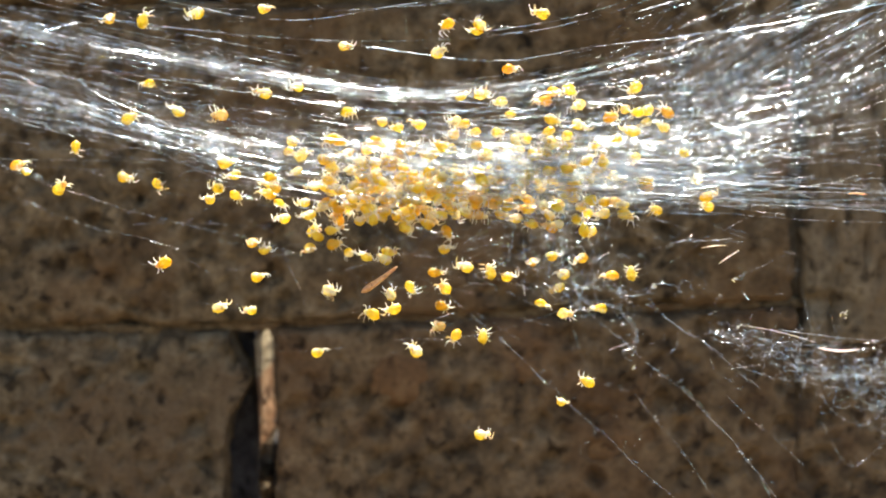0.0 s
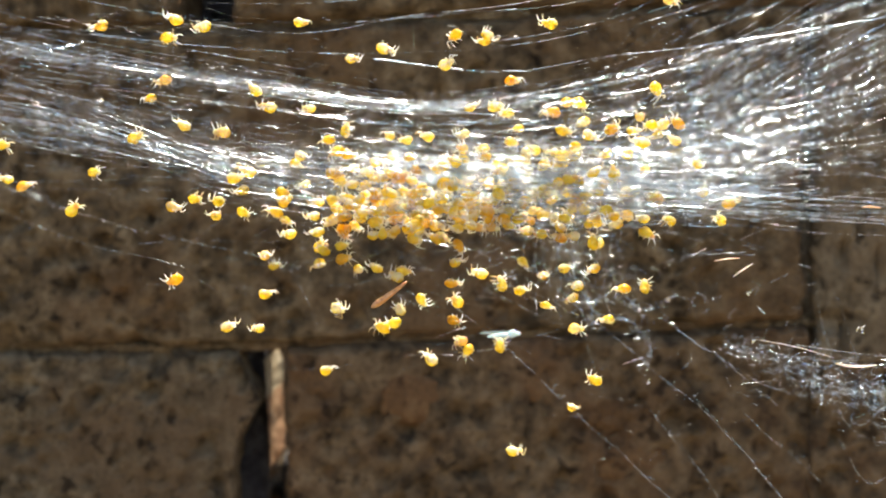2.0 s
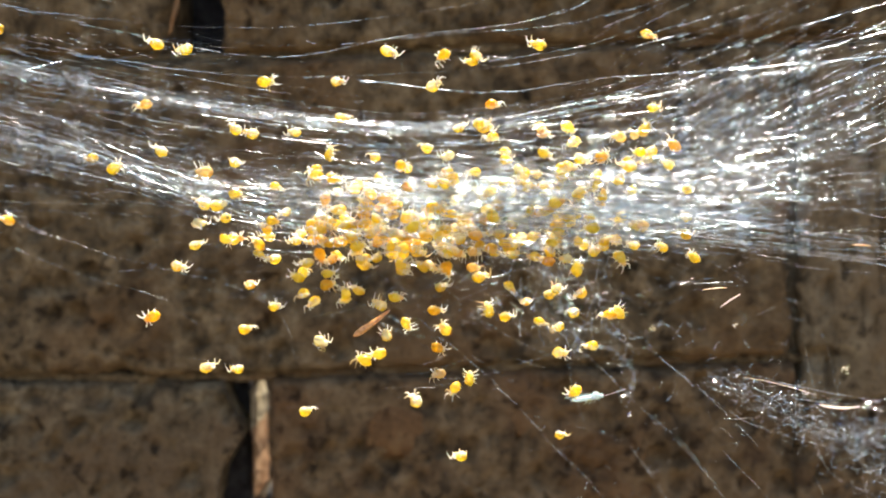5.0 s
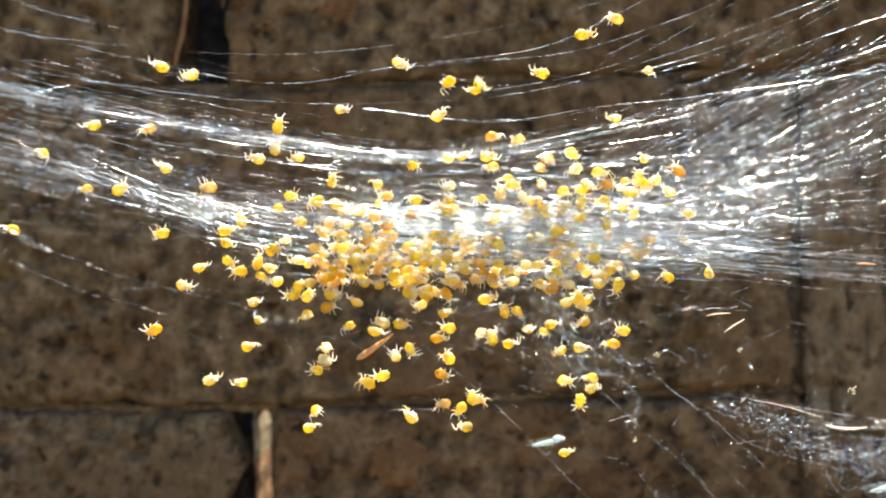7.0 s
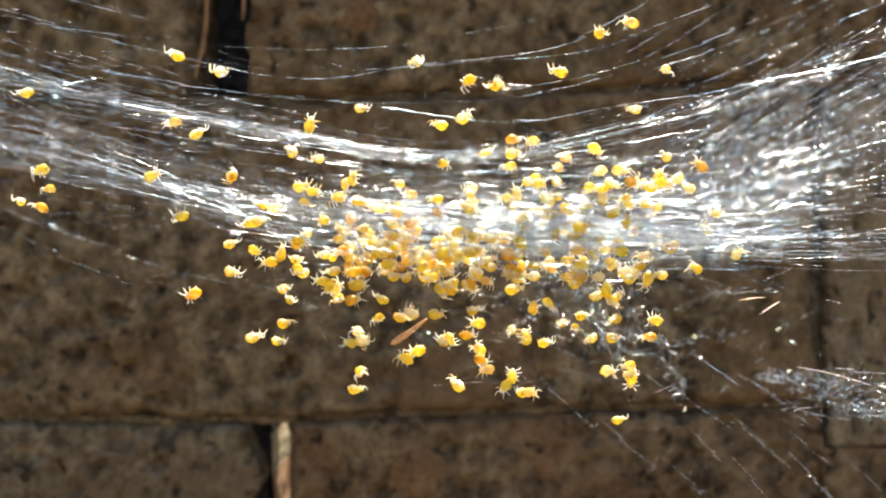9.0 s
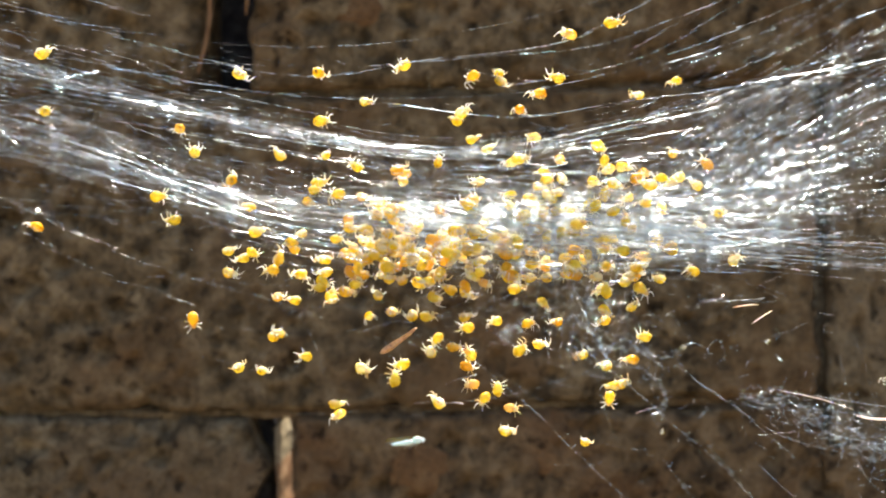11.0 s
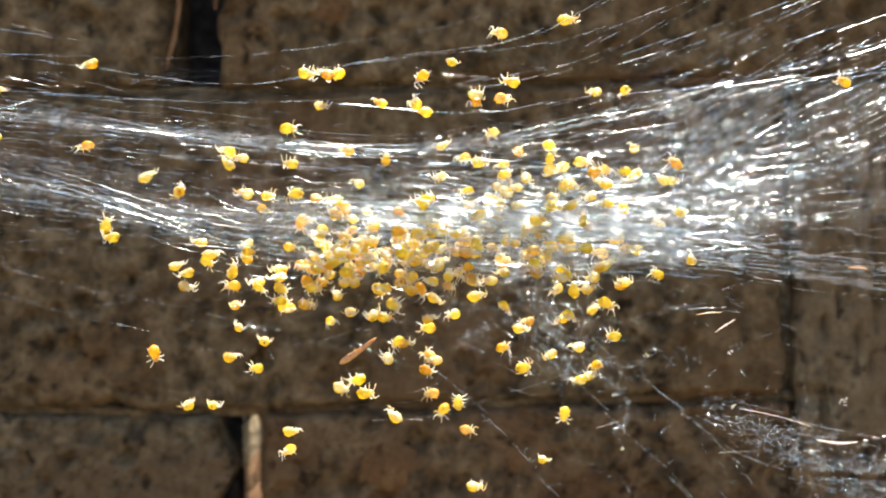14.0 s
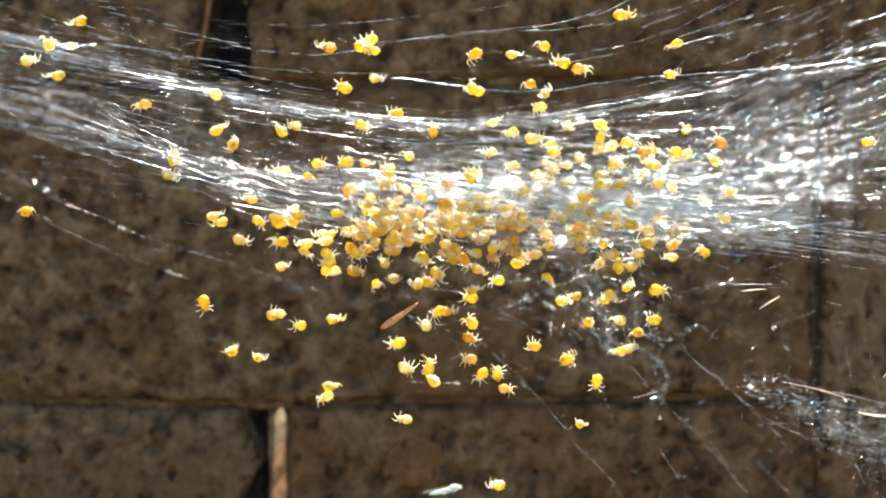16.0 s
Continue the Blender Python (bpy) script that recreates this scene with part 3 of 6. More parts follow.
        thread([(u, v, g(0, 4)), (u + n, v + (-0.17 + g(0, 0.18)) * n, g(0, 3))], fine(0.0115), 0.9, 0.03)
    for k in range(15):
        u, v = rnd(-78, -50), rnd(6, 26)
        n = rnd(26, 50)
        thread([(u, v, g(0, 2)), (u + n / 2, v - 0.2 * n / 2 - 0.5, g(0, 2)), (u + n, v - 0.2 * n + g(0, 1), g(0, 2))], fine(0.017), wobble=0.05)
    for _ in range(60):
        u = rnd(-66, -28)
        n = rnd(1, 6)
        v = g(19.5 - 0.13 * (u + 22), 2.2)
        thread([(u, v, g(0, 2)), (u + n, v + (-0.15 + g(0, 0.1)) * n, g(0, 2))], fine(0.0075), 0.9, 0.03)
    for _ in range(420):
        u, v = g(-8, 8), g(0.2, 2.0)
        n = rnd(0.6, 3.5)
        thread([(u, v, g(-1.6, 1)), (u + n, v + (-0.1 + g(0, 0.25)) * n, g(-1.6, 1))], fine(0.009), 0.9, 0.05)
    for _ in range(520):
        u, v = rnd(-26, 4), g(4.6, 2.0)
        n = rnd(0.8, 5)
        thread([(u, v, g(-0.5, 2)), (u + n, v + (-0.13 + g(0, 0.15)) * n, g(-0.5, 2))], fine(0.008), 0.9, 0.03)
    # the shining core
    for _ in range(300):
        u, v = g(15, 9.5), g(1.9, 2.5)
        n = rnd(5, 19)
        s = -0.09 + g(0, 0.07)
        thread([(u - n / 2, v - s * n / 2, g(-1.6, 1.6)), (u, v - 0.2, g(-2, 2)), (u + n / 2, v + s * n / 2, g(-1.6, 2))], fine(0.0215), wobble=0.1)
    for _ in range(1150):
        u, v = g(12, 13.5), g(2.7, 3.4)
        n = rnd(1, 6)
        s = -0.08 + g(0, 0.16)
        thread([(u, v, g(-2, 1.5)), (u + n, v + s * n, g(-2, 1.5))], fine(0.0125), 0.9, 0.04)
    for _ in range(640):
        u = g(11, 12)
        v = g(7.4 + 0.004 * (u + 4) ** 2, 2.3)
        n = rnd(0.6, 4)
        thread([(u, v, g(0, 2.5)), (u + n, v + (0.012 * (u - 2) + g(0, 0.2)) * n, g(0, 2.5))], fine(0.0072), 0.9, 0.04)
    for _ in range(60):
        u, d = rnd(-14, 6), g(0, 1)
        thread([(u, 4.6 - 0.1 * u * 0.5 + 0.6 * d, g(-2, 1)), (u + 16, 2.6 + 0.7 * d, g(-2, 1)), (u + rnd(26, 46), 0.4 + 0.9 * d, g(-1, 1.5))], fine(0.019), wobble=0.04)
    # loose bright strands that veil those who sit behind the core
    for _ in range(230):
        u, v = g(8, 12), g(5, 3.6)
        n, s = rnd(1, 7), -0.12 + 0.012 * (u + 4) + g(0, 0.13)
        thread([(u, v, g(-3, 1)), (u + n, v + s * n, g(-3, 1))], fine(0.02), 0.9, 0.05)
    # straight guy threads under the fan
    for _ in range(18):
        v = g(-0.6, 1.3)
        thread([(rnd(8, 24), v + 1, g(0, 2)), (44, v - 1.6, g(0, 4)), (78, v - 3.4 + g(0, 1), g(0, 6))], abs(g(0.018, 0.01)) + 0.006, wobble=0.05)
    # single long threads above
    above = [
        ([(-78, 31), (-56, 26.5), (-40, 23.6), (-21, 20.7), (-5, 23), (12, 25.2), (22, 29.6), (36, 37)], 0.034),
        ([(-10, 17.6), (6, 16), (20, 17.9), (33, 19.3), (55, 22.4), (78, 26)], 0.05),
        ([(-14, 22), (2, 23.4), (18, 25.2), (40, 33), (60, 42)], 0.014),
        ([(4, 19.6), (14, 21.2), (23, 23.6), (35, 30), (56, 41)], 0.02),
        ([(-50, 21), (-30, 19), (-12, 18.2), (10, 19.6), (30, 25), (60, 36)], 0.012),
        ([(-78, 25), (-55, 21.5), (-36, 19.5), (-24, 18.4)], 0.016),
        ([(-56, 30.4), (-48, 28.4), (-40, 27)], 0.02),
        ([(24, 22), (40, 27), (62, 37)], 0.024), ([(30, 20), (46, 26), (66, 33)], 0.02), ([(20, 24), (40, 34), (52, 42)], 0.014),
        ([(-5, 23), (-4.6, 18.5)], 0.011), ([(-10, 17.2), (-5.5, 17.4)], 0.03), ([(-78, 27.6), (-20, 24.4), (20, 31), (40, 41)], 0.009),
    ]
    for pts, r in above:
        line = [(u, v, g(0, 1.5)) for u, v in pts]
        thread(line, r * 0.8, wobble=0.05)
        # wet or doubled stretches, which flash
        bare = smooth_line(line, 0.8)
        for _ in range(len(bare) // 9):
            k = random.randrange(len(bare) - 2)
            thread([tuple(p) for p in bare[k:k + random.randint(3, 8)]], r + rnd(0.008, 0.03), 0.8, 0.02)
    # slack threads below
    below = [
        ([(14, -13), (22, -20), (33, -30), (44, -44)], 0.026), ([(-3, -11.5), (8, -21), (20, -33), (34, -46)], 0.022),
        ([(26, -15.5), (34, -21.6), (42, -25.6), (54, -28)], 0.03), ([(30, -26), (38, -36), (44, -46)], 0.022), ([(36, -28), (46, -38)], 0.024),
        ([(23, -26), (31, -37), (36, -45)], 0.022), ([(-21, -9), (-19, -12.5), (-17.6, -17)], 0.024), ([(-60, -0.4), (-48, -5), (-34, -8.8)], 0.012),
        ([(-62, 3.4), (-44, -3), (-26, -7), (-18, -9.5)], 0.012), ([(-40, -5.6), (-32, -5.2), (-22, -5.5)], 0.014), ([(-40, 1.2), (-30, 1.3), (-24, 0.6)], 0.017),
        ([(30, -7.8), (37, -7.2)], 0.026), ([(25, -9), (31, -7.4), (38, -7.6)], 0.012), ([(20, -4.5), (19, -9.5), (17.5, -14)], 0.02),
        ([(20, -11.5), (24, -14.5), (28, -12.4)], 0.022), ([(46, -14), (47.6, -22)], 0.014), ([(38, -18.5), (45, -19.8), (56, -21.8)], 0.03),
        ([(15.5, -16), (17, -21.5), (18.5, -25)], 0.016), ([(2, -10), (12, -14), (17, -15.5)], 0.008), ([(48, -32), (52, -38), (58, -33)], 0.024),
    ]
    for pts, r in below:
        line = [(u, v, g(0, 1)) for u, v in pts]
        thread(line, r * 0.95, 0.8, 0.16)
        bare = smooth_line(line, 0.7)
        for _ in range(len(bare) // 4):
            p = random.choice(bare)
            q = p + Vector((g(0, 0.45), g(0, 0.45), 0))
            thread([tuple(p), tuple((p + q) / 2 + Vector((g(0, 0.15), g(0, 0.15), 0))), tuple(q)], rnd(0.008, 0.024), 0.3, 0.1)
    # fine threads in all directions about the cluster
    for _ in range(260):
        u, v = g(4, 15), g(-5, 5)
        a, n = rnd(-0.7, 0.7), rnd(1.5, 8)
        thread([(u, v, g(0, 2)), (u + n * math.cos(a), v + n * math.sin(a), g(0, 2))], abs(g(0.006, 0.004)) + 0.004, 0.9, 0.2)
    # pale ropes hanging under the cluster
    for _ in range(60):
        u = g(14, 2.6)
        v = g(-8, 3.2)
        n = rnd(1, 5)
        a = rnd(-2.2, -0.6)
        thread([(u, v, g(0, 1)), (u + n / 2 * math.cos(a) + g(0, 0.3), v + n / 2 * math.sin(a), g(0, 1)), (u + n * math.cos(a), v + n * math.sin(a), g(0, 1))], rnd(0.012, 0.04), 0.4, 0.26)
    for top, foot in (((13.5, -3.5), (12.6, -9.5)), ((16.2, -4), (14.4, -11)), ((21.2, -3.8), (19.4, -12)), ((19.5, -12), (24, -15.5)), ((15, -10.5), (17.6, -16.5)), ((11, -8), (4, -11.5))):
        for _ in range(34):
            k = rnd(0, 1)
            u, v = top[0] + (foot[0] - top[0]) * k + g(0, 0.32), top[1] + (foot[1] - top[1]) * k + g(0, 0.32)
            pts, a = [(u, v, g(-0.5, 0.8))], rnd(0, 6.3)
            for _ in range(3):
                a += g(0, 0.9)
                u, v = u + 0.32 * math.cos(a), v + 0.32 * math.sin(a)
                pts.append((u, v, g(-0.5, 0.8)))
            thread(pts, rnd(0.014, 0.034), 0.3, 0.05)
        thread([(*top, 0), ((top[0] + foot[0]) / 2 + g(0, 0.3), (top[1] + foot[1]) / 2, 0), (*foot, 0)], 0.026, 0.5, 0.1)
    # crumpled old silk low down on the far side: tangled strands and crimped ends
    for k in range(520):
        s = rnd(0, 1) ** 0.55
        u = 31 + 30 * s + g(0, 1.5)
        v = -17.6 - 12.5 * s + g(0, 0.5 + 2.6 * s * s)
        pts, a = [(u, v, g(0, 1))], rnd(-1.0, 0.5)
        for _ in range(random.randint(3, 8)):
            a += g(-0.05, 0.45)
            u, v = u + 0.5 * math.cos(a), v + 0.5 * math.sin(a)
            pts.append((u, v, g(0, 0.6)))
        thread(pts, rnd(0.009, 0.022) * (1.7 if k % 12 == 0 else 1), 0.3, 0.06)
    for pts, r in (([(26.2, -15.2), (29, -18), (32.8, -20.8), (35.8, -23.2), (40, -27)], 0.024), ([(36.5, -19), (40, -20.4), (44, -21.4), (50.4, -21.6)], 0.026), ([(38, -20), (45, -24.6), (52, -27), (60, -31)], 0.02),
                   ([(42, -22), (47, -26), (50, -31), (57, -34)], 0.018), ([(36, -24.4), (44, -24.2), (52, -25.8), (60, -25.4)], 0.014), ([(48.4, -13.4), (49.6, -18), (50.6, -21.4)], 0.012),
                   ([(17.8, -13.2), (23.8, -14.2)], 0.016), ([(21, -11.4), (24.4, -14), (27.6, -12.8), (30, -13.6)], 0.014), ([(29.4, -14.6), (31, -12.4), (32, -14.4), (31, -15.2)], 0.012)):
        thread([(u, v, g(0, 0.8)) for u, v in pts], r * 1.0, 0.5, 0.14)
        for p in smooth_line([(u, v, 0) for u, v in pts], 0.9):
            if random.random() < 0.6:
                a, n = rnd(0, 6.3), rnd(0.15, 0.6)
                thread([tuple(p), (p.x + n * math.cos(a), p.y + n * math.sin(a), g(0, 0.2)), (p.x + n * math.cos(a + 0.8) * 1.5, p.y + n * math.sin(a + 0.8) * 1.5, 0)], rnd(0.008, 0.02), 0.3, 0.05)
    for _ in range(80):
        u, v = rnd(16, 50), rnd(-34, -9)
        pts = [(u, v, g(0, 1))]
        for _ in range(random.randint(1, 4)):
            u, v = u + g(0, 0.6), v + g(0, 0.6)
            pts.append((u, v, g(0, 1)))
        thread(pts, rnd(0.005, 0.018), 0.3, 0.15)
    # a curl of thicker silk
    curl = [(17, -14), (18.6, -15.4), (21.5, -15.9), (24.1, -18.4), (24.5, -20.6), (22.8, -21.9)]
    for _ in range(4):
        thread([(u + g(0, 0.12), v + g(0, 0.12), g(0, 0.4)) for u, v in curl], 0.016, 0.4, 0.12)
    path = smooth_line([(u, v, 0) for u, v in curl], 0.3)
    thread([(20.7, -21.5, 0), (22.4, -21, 0), (24.3, -20.4, 0)], 0.03, 0.4, 0.1)
    for _ in range(90):
        p = random.choice(path) + Vector((g(0, 0.22), g(0, 0.22), g(0, 0.4)))
        q = p + Vector((g(0, 0.6), g(0, 0.6), 0))
        thread([tuple(p), tuple((p + q) / 2 + Vector((g(0, 0.2), g(0, 0.2), 0))), tuple(q)], rnd(0.006, 0.018), 0.3, 0.1)


def link_web():
    """Turns the threads into one mesh for each patch of the web, which sways as one."""
    web = tagged(new("spider_web"), "sheet of white spider silk shining in the sun before a wall", "spider web")
    web.location = place(0, 0)
    patches, rolls = [], random.Random(5)
    for key, runs in sorted(zones.items()):
        cu, cv = (key[0] + 0.5) * ZONE_U, (key[1] + 0.5) * ZONE_V
        centre = place(cu, cv)
        verts, faces = [], []
        for run, r in runs:
            pts = [place(p.x, p.y, p.z) - centre for p in run]
            tube(pts, [r * 1.25 * MM] * len(pts), 3, verts, faces, False, rolls.uniform(0, 6.28))
        ob = mesh_object("silk_patch", verts, faces, SILK, web)
        tagged(ob, kind="stuff")
        ob.location = centre - web.location
        patches.append((ob, cu, cv))
    # stays that tie the sheet to the wall outside the view
    for u, v, x, z in ((-78, 22, -0.13, 0.52), (-78, 12, -0.12, 0.44), (78, 33, 0.13, 0.53), (78, 12, 0.12, 0.47), (78, -6, 0.12, 0.42), (36, 37, 0.09, 0.52), (44, -44, 0.1, 0.36)):
        a, b = place(u, v) - web.location, Vector((x, WALL_Y + 0.002, z)) - web.location
        verts, faces = tube([a, (a + b) / 2 - Vector((0, 0, 0.002)), b], [0.05 * MM] * 3, 5)
        mesh_object("stay_thread", verts, faces, SILK, web)
    return web, patches


# ---- spiderlings ----
def leg_points(i, side, spread, lift):
    """Joints of leg i (0 front to 3 back) in millimetres."""
    ang = radians((30, 75, 122, 160)[i] * spread + (1 - spread) * 90 + rnd(-9, 9))
    d = Vector((math.cos(ang), side * math.sin(ang), 0))
    size = (1.0, 0.92, 0.72, 0.95)[i]
    base = Vector((0.3 - 0.2 * i, side * 0.24, -0.12))
    knee = base + d * 0.42 * size + Vector((0, 0, 0.38 * lift))
    shin = base + d * 0.7 * size + Vector((0, 0, 0.2 * lift))
    foot = base + d * 0.94 * size + Vector((rnd(-0.12, 0.12), rnd(-0.12, 0.12), -0.25 * lift + rnd(-0.1, 0.1)))
    return [base, base + d * 0.2 + Vector((0, 0, 0.16 * lift)), knee, (knee + shin) / 2 + d * 0.04, shin, foot]


def spiderling(spread, lift, marked):
    """A newly hatched garden spider: round abdomen, small head part, eight glassy legs. Faces +x."""
    ob = tagged(new("spiderling"), "tiny yellow spiderling with pale legs clinging to silk", "spider", "spiderlings in the web")
    bm = bmesh.new()
    bmesh.ops.create_uvsphere(bm, u_segments=18, v_segments=12, radius=1)
    for v in bm.verts:
        x, y, z = v.co
        taper = 1 - 0.16 * x - 0.1 * x * x
        lump = 1 + 0.13 * noise.noise(v.co * 1.5 + Vector((spread * 9, 0, 0)))
        v.co = Vector((-0.5 + 0.86 * x, 0.66 * y * taper, 0.14 + 0.6 * z * taper + 0.06 * (1 - x * x))) * lump * MM
    abdomen = part("abdomen", bm, ABDOMEN, ob, "round yellow abdomen")
    if marked:
        bm = bmesh.new()
        bmesh.ops.create_uvsphere(bm, u_segments=10, v_segments=6, radius=1)
        for v in bm.verts:
            v.co = Vector((-1.06 + 0.24 * v.co.x, 0.2 * v.co.y, 0.26 + 0.24 * v.co.z)) * MM
        part("dark_mark", bm, MARK, abdomen, "dark brown spot on the rear")
    bm = bmesh.new()
    bmesh.ops.create_uvsphere(bm, u_segments=12, v_segments=8, radius=1)
    for v in bm.verts:
        x, y, z = v.co
        v.co = Vector((0.18 + 0.5 * x, 0.4 * y * (1 - 0.25 * x), 0.02 + 0.31 * z)) * MM
    part("cephalothorax", bm, THORAX, ob)
    for side in (-1, 1):
        for i in range(4):
            pts = leg_points(i, side, spread, lift)
            hip = pts[0]
            verts, faces = tube([(p - hip) * MM for p in pts], [r * MM for r in (0.085, 0.104, 0.094, 0.085, 0.068, 0.034)], 5)
            leg = mesh_object("leg", verts, faces, LEG, ob)
            leg.location = hip * MM
    return ob


CRAWLS = []
CROWD = []


def crawl(*rows):
    """One spiderling's way over the web: seconds, right and up in millimetres on the web at rest."""
    CRAWLS.append(rows)


crawl((0, -43.0, 20.0), (1.5, -44.9, 19.5), (2, -44.9, 21.2), (3.5, -47.8, 23.1), (4, -48.7, 25.3), (6.5, -64.0, 25.3))
crawl((0, -3.7, 5.4), (1.5, -35.4, 22.4), (6.5, -35.6, 23.7), (7, -35.7, 23.2), (8, -35.8, 23.6), (9, -36.7, 23.0), (11.5, -6.6, 0.9))
crawl((0, -38.1, 20.4), (1, -37.0, 19.7), (1.5, -36.7, 20.1), (2, -35.4, 19.9), (2.5, -32.0, 18.6), (3, -27.6, 17.8), (3.5, -25.5, 18.0), (4, -24.1, 18.1), (6.5, -18.8, 16.9), (7, -20.5, 15.8), (14.5, -15.4, 14.7), (15, -14.2, 17.2), (15.5, -15.5, 15.6), (16, -16.2, 16.5))
crawl((1, -32.1, 21.1), (2.5, -31.9, 21.5), (3, -32.3, 21.4), (4, -32.1, 22.0), (7, -32.1, 21.8), (8.5, -31.6, 22.0), (9, -30.9, 21.2), (11.5, -25.7, 21.0), (13, -13.1, 21.6))
crawl((1, -22.6, 22.1), (1.5, -22.5, 22.2), (2, -18.7, 22.1), (2.5, -14.3, 22.2), (4, -14.4, 21.6), (6.5, -6.9, 0.8))
crawl((0, -12.3, 17.7), (9, -12.5, 17.5), (12.5, -12.3, 18.2), (13.5, -11.8, 17.5), (15, -11.7, 17.6))
crawl((0, -9.4, 1.3), (2, -8.0, 18.8), (6.5, -4.9, 22.8), (8, -4.8, 24.0), (8.5, -4.9, 23.4), (9, -5.8, 23.3), (11.5, -8.5, 21.6), (13.5, -9.2, 21.3), (14, -10.3, 21.3), (15, -13.1, 22.4))
crawl((0, -9.3, 5.4), (2, -36.9, 14.4), (3, -37.7, 14.5), (4, -37.1, 15.4), (6.5, -37.0, 14.8), (7.5, -37.5, 14.9), (8, -37.4, 14.4), (12.5, -35.8, 13.6), (13, -39.4, 14.2), (13.5, -40.4, 15.1), (14, -41.0, 14.5))
crawl((0, -37.9, 11.9), (0.5, -37.8, 12.2), (1.5, -38.1, 11.6), (2, -38.5, 12.2), (2.5, -37.9, 12.2), (3, -38.1, 11.3), (3.5, -38.9, 10.1), (4, -41.6, 10.3), (6.5, -44.5, 8.3), (7, -45.0, 7.4), (7.5, -45.2, 7.6), (8, -46.1, 7.2), (8.5, -49.9, 5.1), (9, -53.2, 4.2), (11.5, -64.0, 4.2))
crawl((0, -4.0, 5.0), (1.5, -24.3, 13.7), (2.5, -26.2, 14.2), (3.5, -27.6, 11.9), (4, -27.9, 12.2), (6.5, -21.2, 12.9), (8, -20.8, 12.7), (8.5, -21.1, 12.1), (11.5, -24.0, 11.4), (12.5, -24.3, 11.8), (13.5, -24.0, 12.0), (14, -23.9, 11.3))
crawl((0, -23.4, 11.6), (4, -24.0, 11.7), (7.5, -23.6, 11.5), (9, -20.2, 7.4), (11.5, -18.1, 7.9), (12.5, -19.3, 7.6), (14, -22.1, 7.4), (14.5, -23.1, 6.1), (15, -23.4, 6.5), (16, -23.8, 6.0))
crawl((0, -19.1, 12.4), (2.5, -18.4, 11.2), (6.5, -18.5, 11.7), (9, -18.7, 11.0), (13, -16.9, 11.2), (13.5, -18.5, 11.7), (14, -22.3, 11.7))
crawl((0, -34.3, 9.1), (2, -34.4, 9.4), (2.5, -35.0, 9.9), (7, -35.1, 10.5), (8, -34.9, 11.4), (8.5, -34.3, 12.8), (9, -33.3, 13.6), (11.5, -34.4, 11.4), (13, -34.6, 11.6), (13.5, -34.0, 10.1), (15.5, -31.2, 11.5))
crawl((0, -29.1, 8.5), (0.5, -29.1, 8.7), (1.5, -29.4, 7.9), (2, -29.7, 8.3), (2.5, -29.3, 8.5), (4, -29.8, 7.1), (7.5, -29.8, 7.9), (8, -29.7, 7.8), (8.5, -29.9, 7.1), (9, -29.5, 8.1), (13.5, -29.9, 7.7), (15.5, -29.7, 9.3))
crawl((0, -39.8, 7.9), (2, -39.9, 7.7), (3, -40.5, 8.0), (4, -40.1, 8.2), (6.5, -40.2, 8.2), (7, -40.1, 7.7), (8.5, -39.8, 7.4), (9, -39.2, 7.6), (11.5, -38.4, 5.6), (12, -38.9, 5.9), (13.5, -38.1, 6.1), (14, -38.7, 5.1), (15.5, -35.1, 8.8), (16, -36.8, 8.2))
crawl((0, -64.0, 6.2), (2, -56.9, 6.2), (2.5, -57.1, 1.1), (3, -56.7, 2.1), (6.5, -64.0, 2.1))
crawl((0, -53.7, 0.5), (0.5, -54.0, -0.1), (1, -56.9, 1.9), (1.5, -57.2, 1.8), (2, -57.0, 2.1), (8, -57.6, 1.2), (8.5, -57.2, 2.2), (9, -56.8, 2.5), (11.5, -64.0, 2.5))
crawl((1, -54.1, 1.1), (2, -54.1, 1.2), (2.5, -54.0, 0.4), (3, -54.2, 1.9), (3.5, -52.8, 2.1), (4, -54.3, 2.2), (6.5, -54.4, 3.7), (7, -54.4, 2.5), (8.5, -54.8, 1.7), (9, -54.5, 1.8), (14.5, -55.6, 1.6), (15, -55.7, 0.1), (15.5, -55.5, 1.3), (16, -55.1, 1.7))
crawl((0, -47.0, 3.3), (0.5, -46.2, 2.6), (1, -45.6, 4.0), (1.5, -45.7, 4.2), (2, -45.2, 3.0), (2.5, -46.3, 3.1), (6.5, -64.0, 3.1))
crawl((0, -48.9, -1.3), (0.5, -49.1, -0.3), (1, -48.5, -1.8), (1.5, -48.9, -0.9), (2.5, -47.3, -1.9), (3, -46.6, -1.2), (3.5, -42.2, -1.8), (4, -37.1, -0.7), (6.5, -12.8, -2.3))
crawl((0, -40.4, 0.1), (0.5, -39.7, -0.1), (1, -38.8, 0.3), (1.5, -36.7, -0.9), (2, -35.2, -1.2), (2.5, -35.3, -0.3), (3, -34.0, -0.3), (3.5, -34.2, -2.5), (4, -33.0, -4.2), (6.5, -32.1, -4.6), (8, -32.0, -4.6), (8.5, -31.7, -4.2), (9, -29.7, -4.8), (13.5, -29.0, -2.7), (14.5, -28.9, -4.2), (15, -28.8, -2.9), (16, -28.1, -2.8))
crawl((0, -36.4, -0.9), (0.5, -35.9, -1.0), (1, -35.5, -0.1), (2, -32.5, -0.1), (2.5, -32.4, 0.1), (3, -36.0, 1.3), (6.5, -18.7, 6.7))
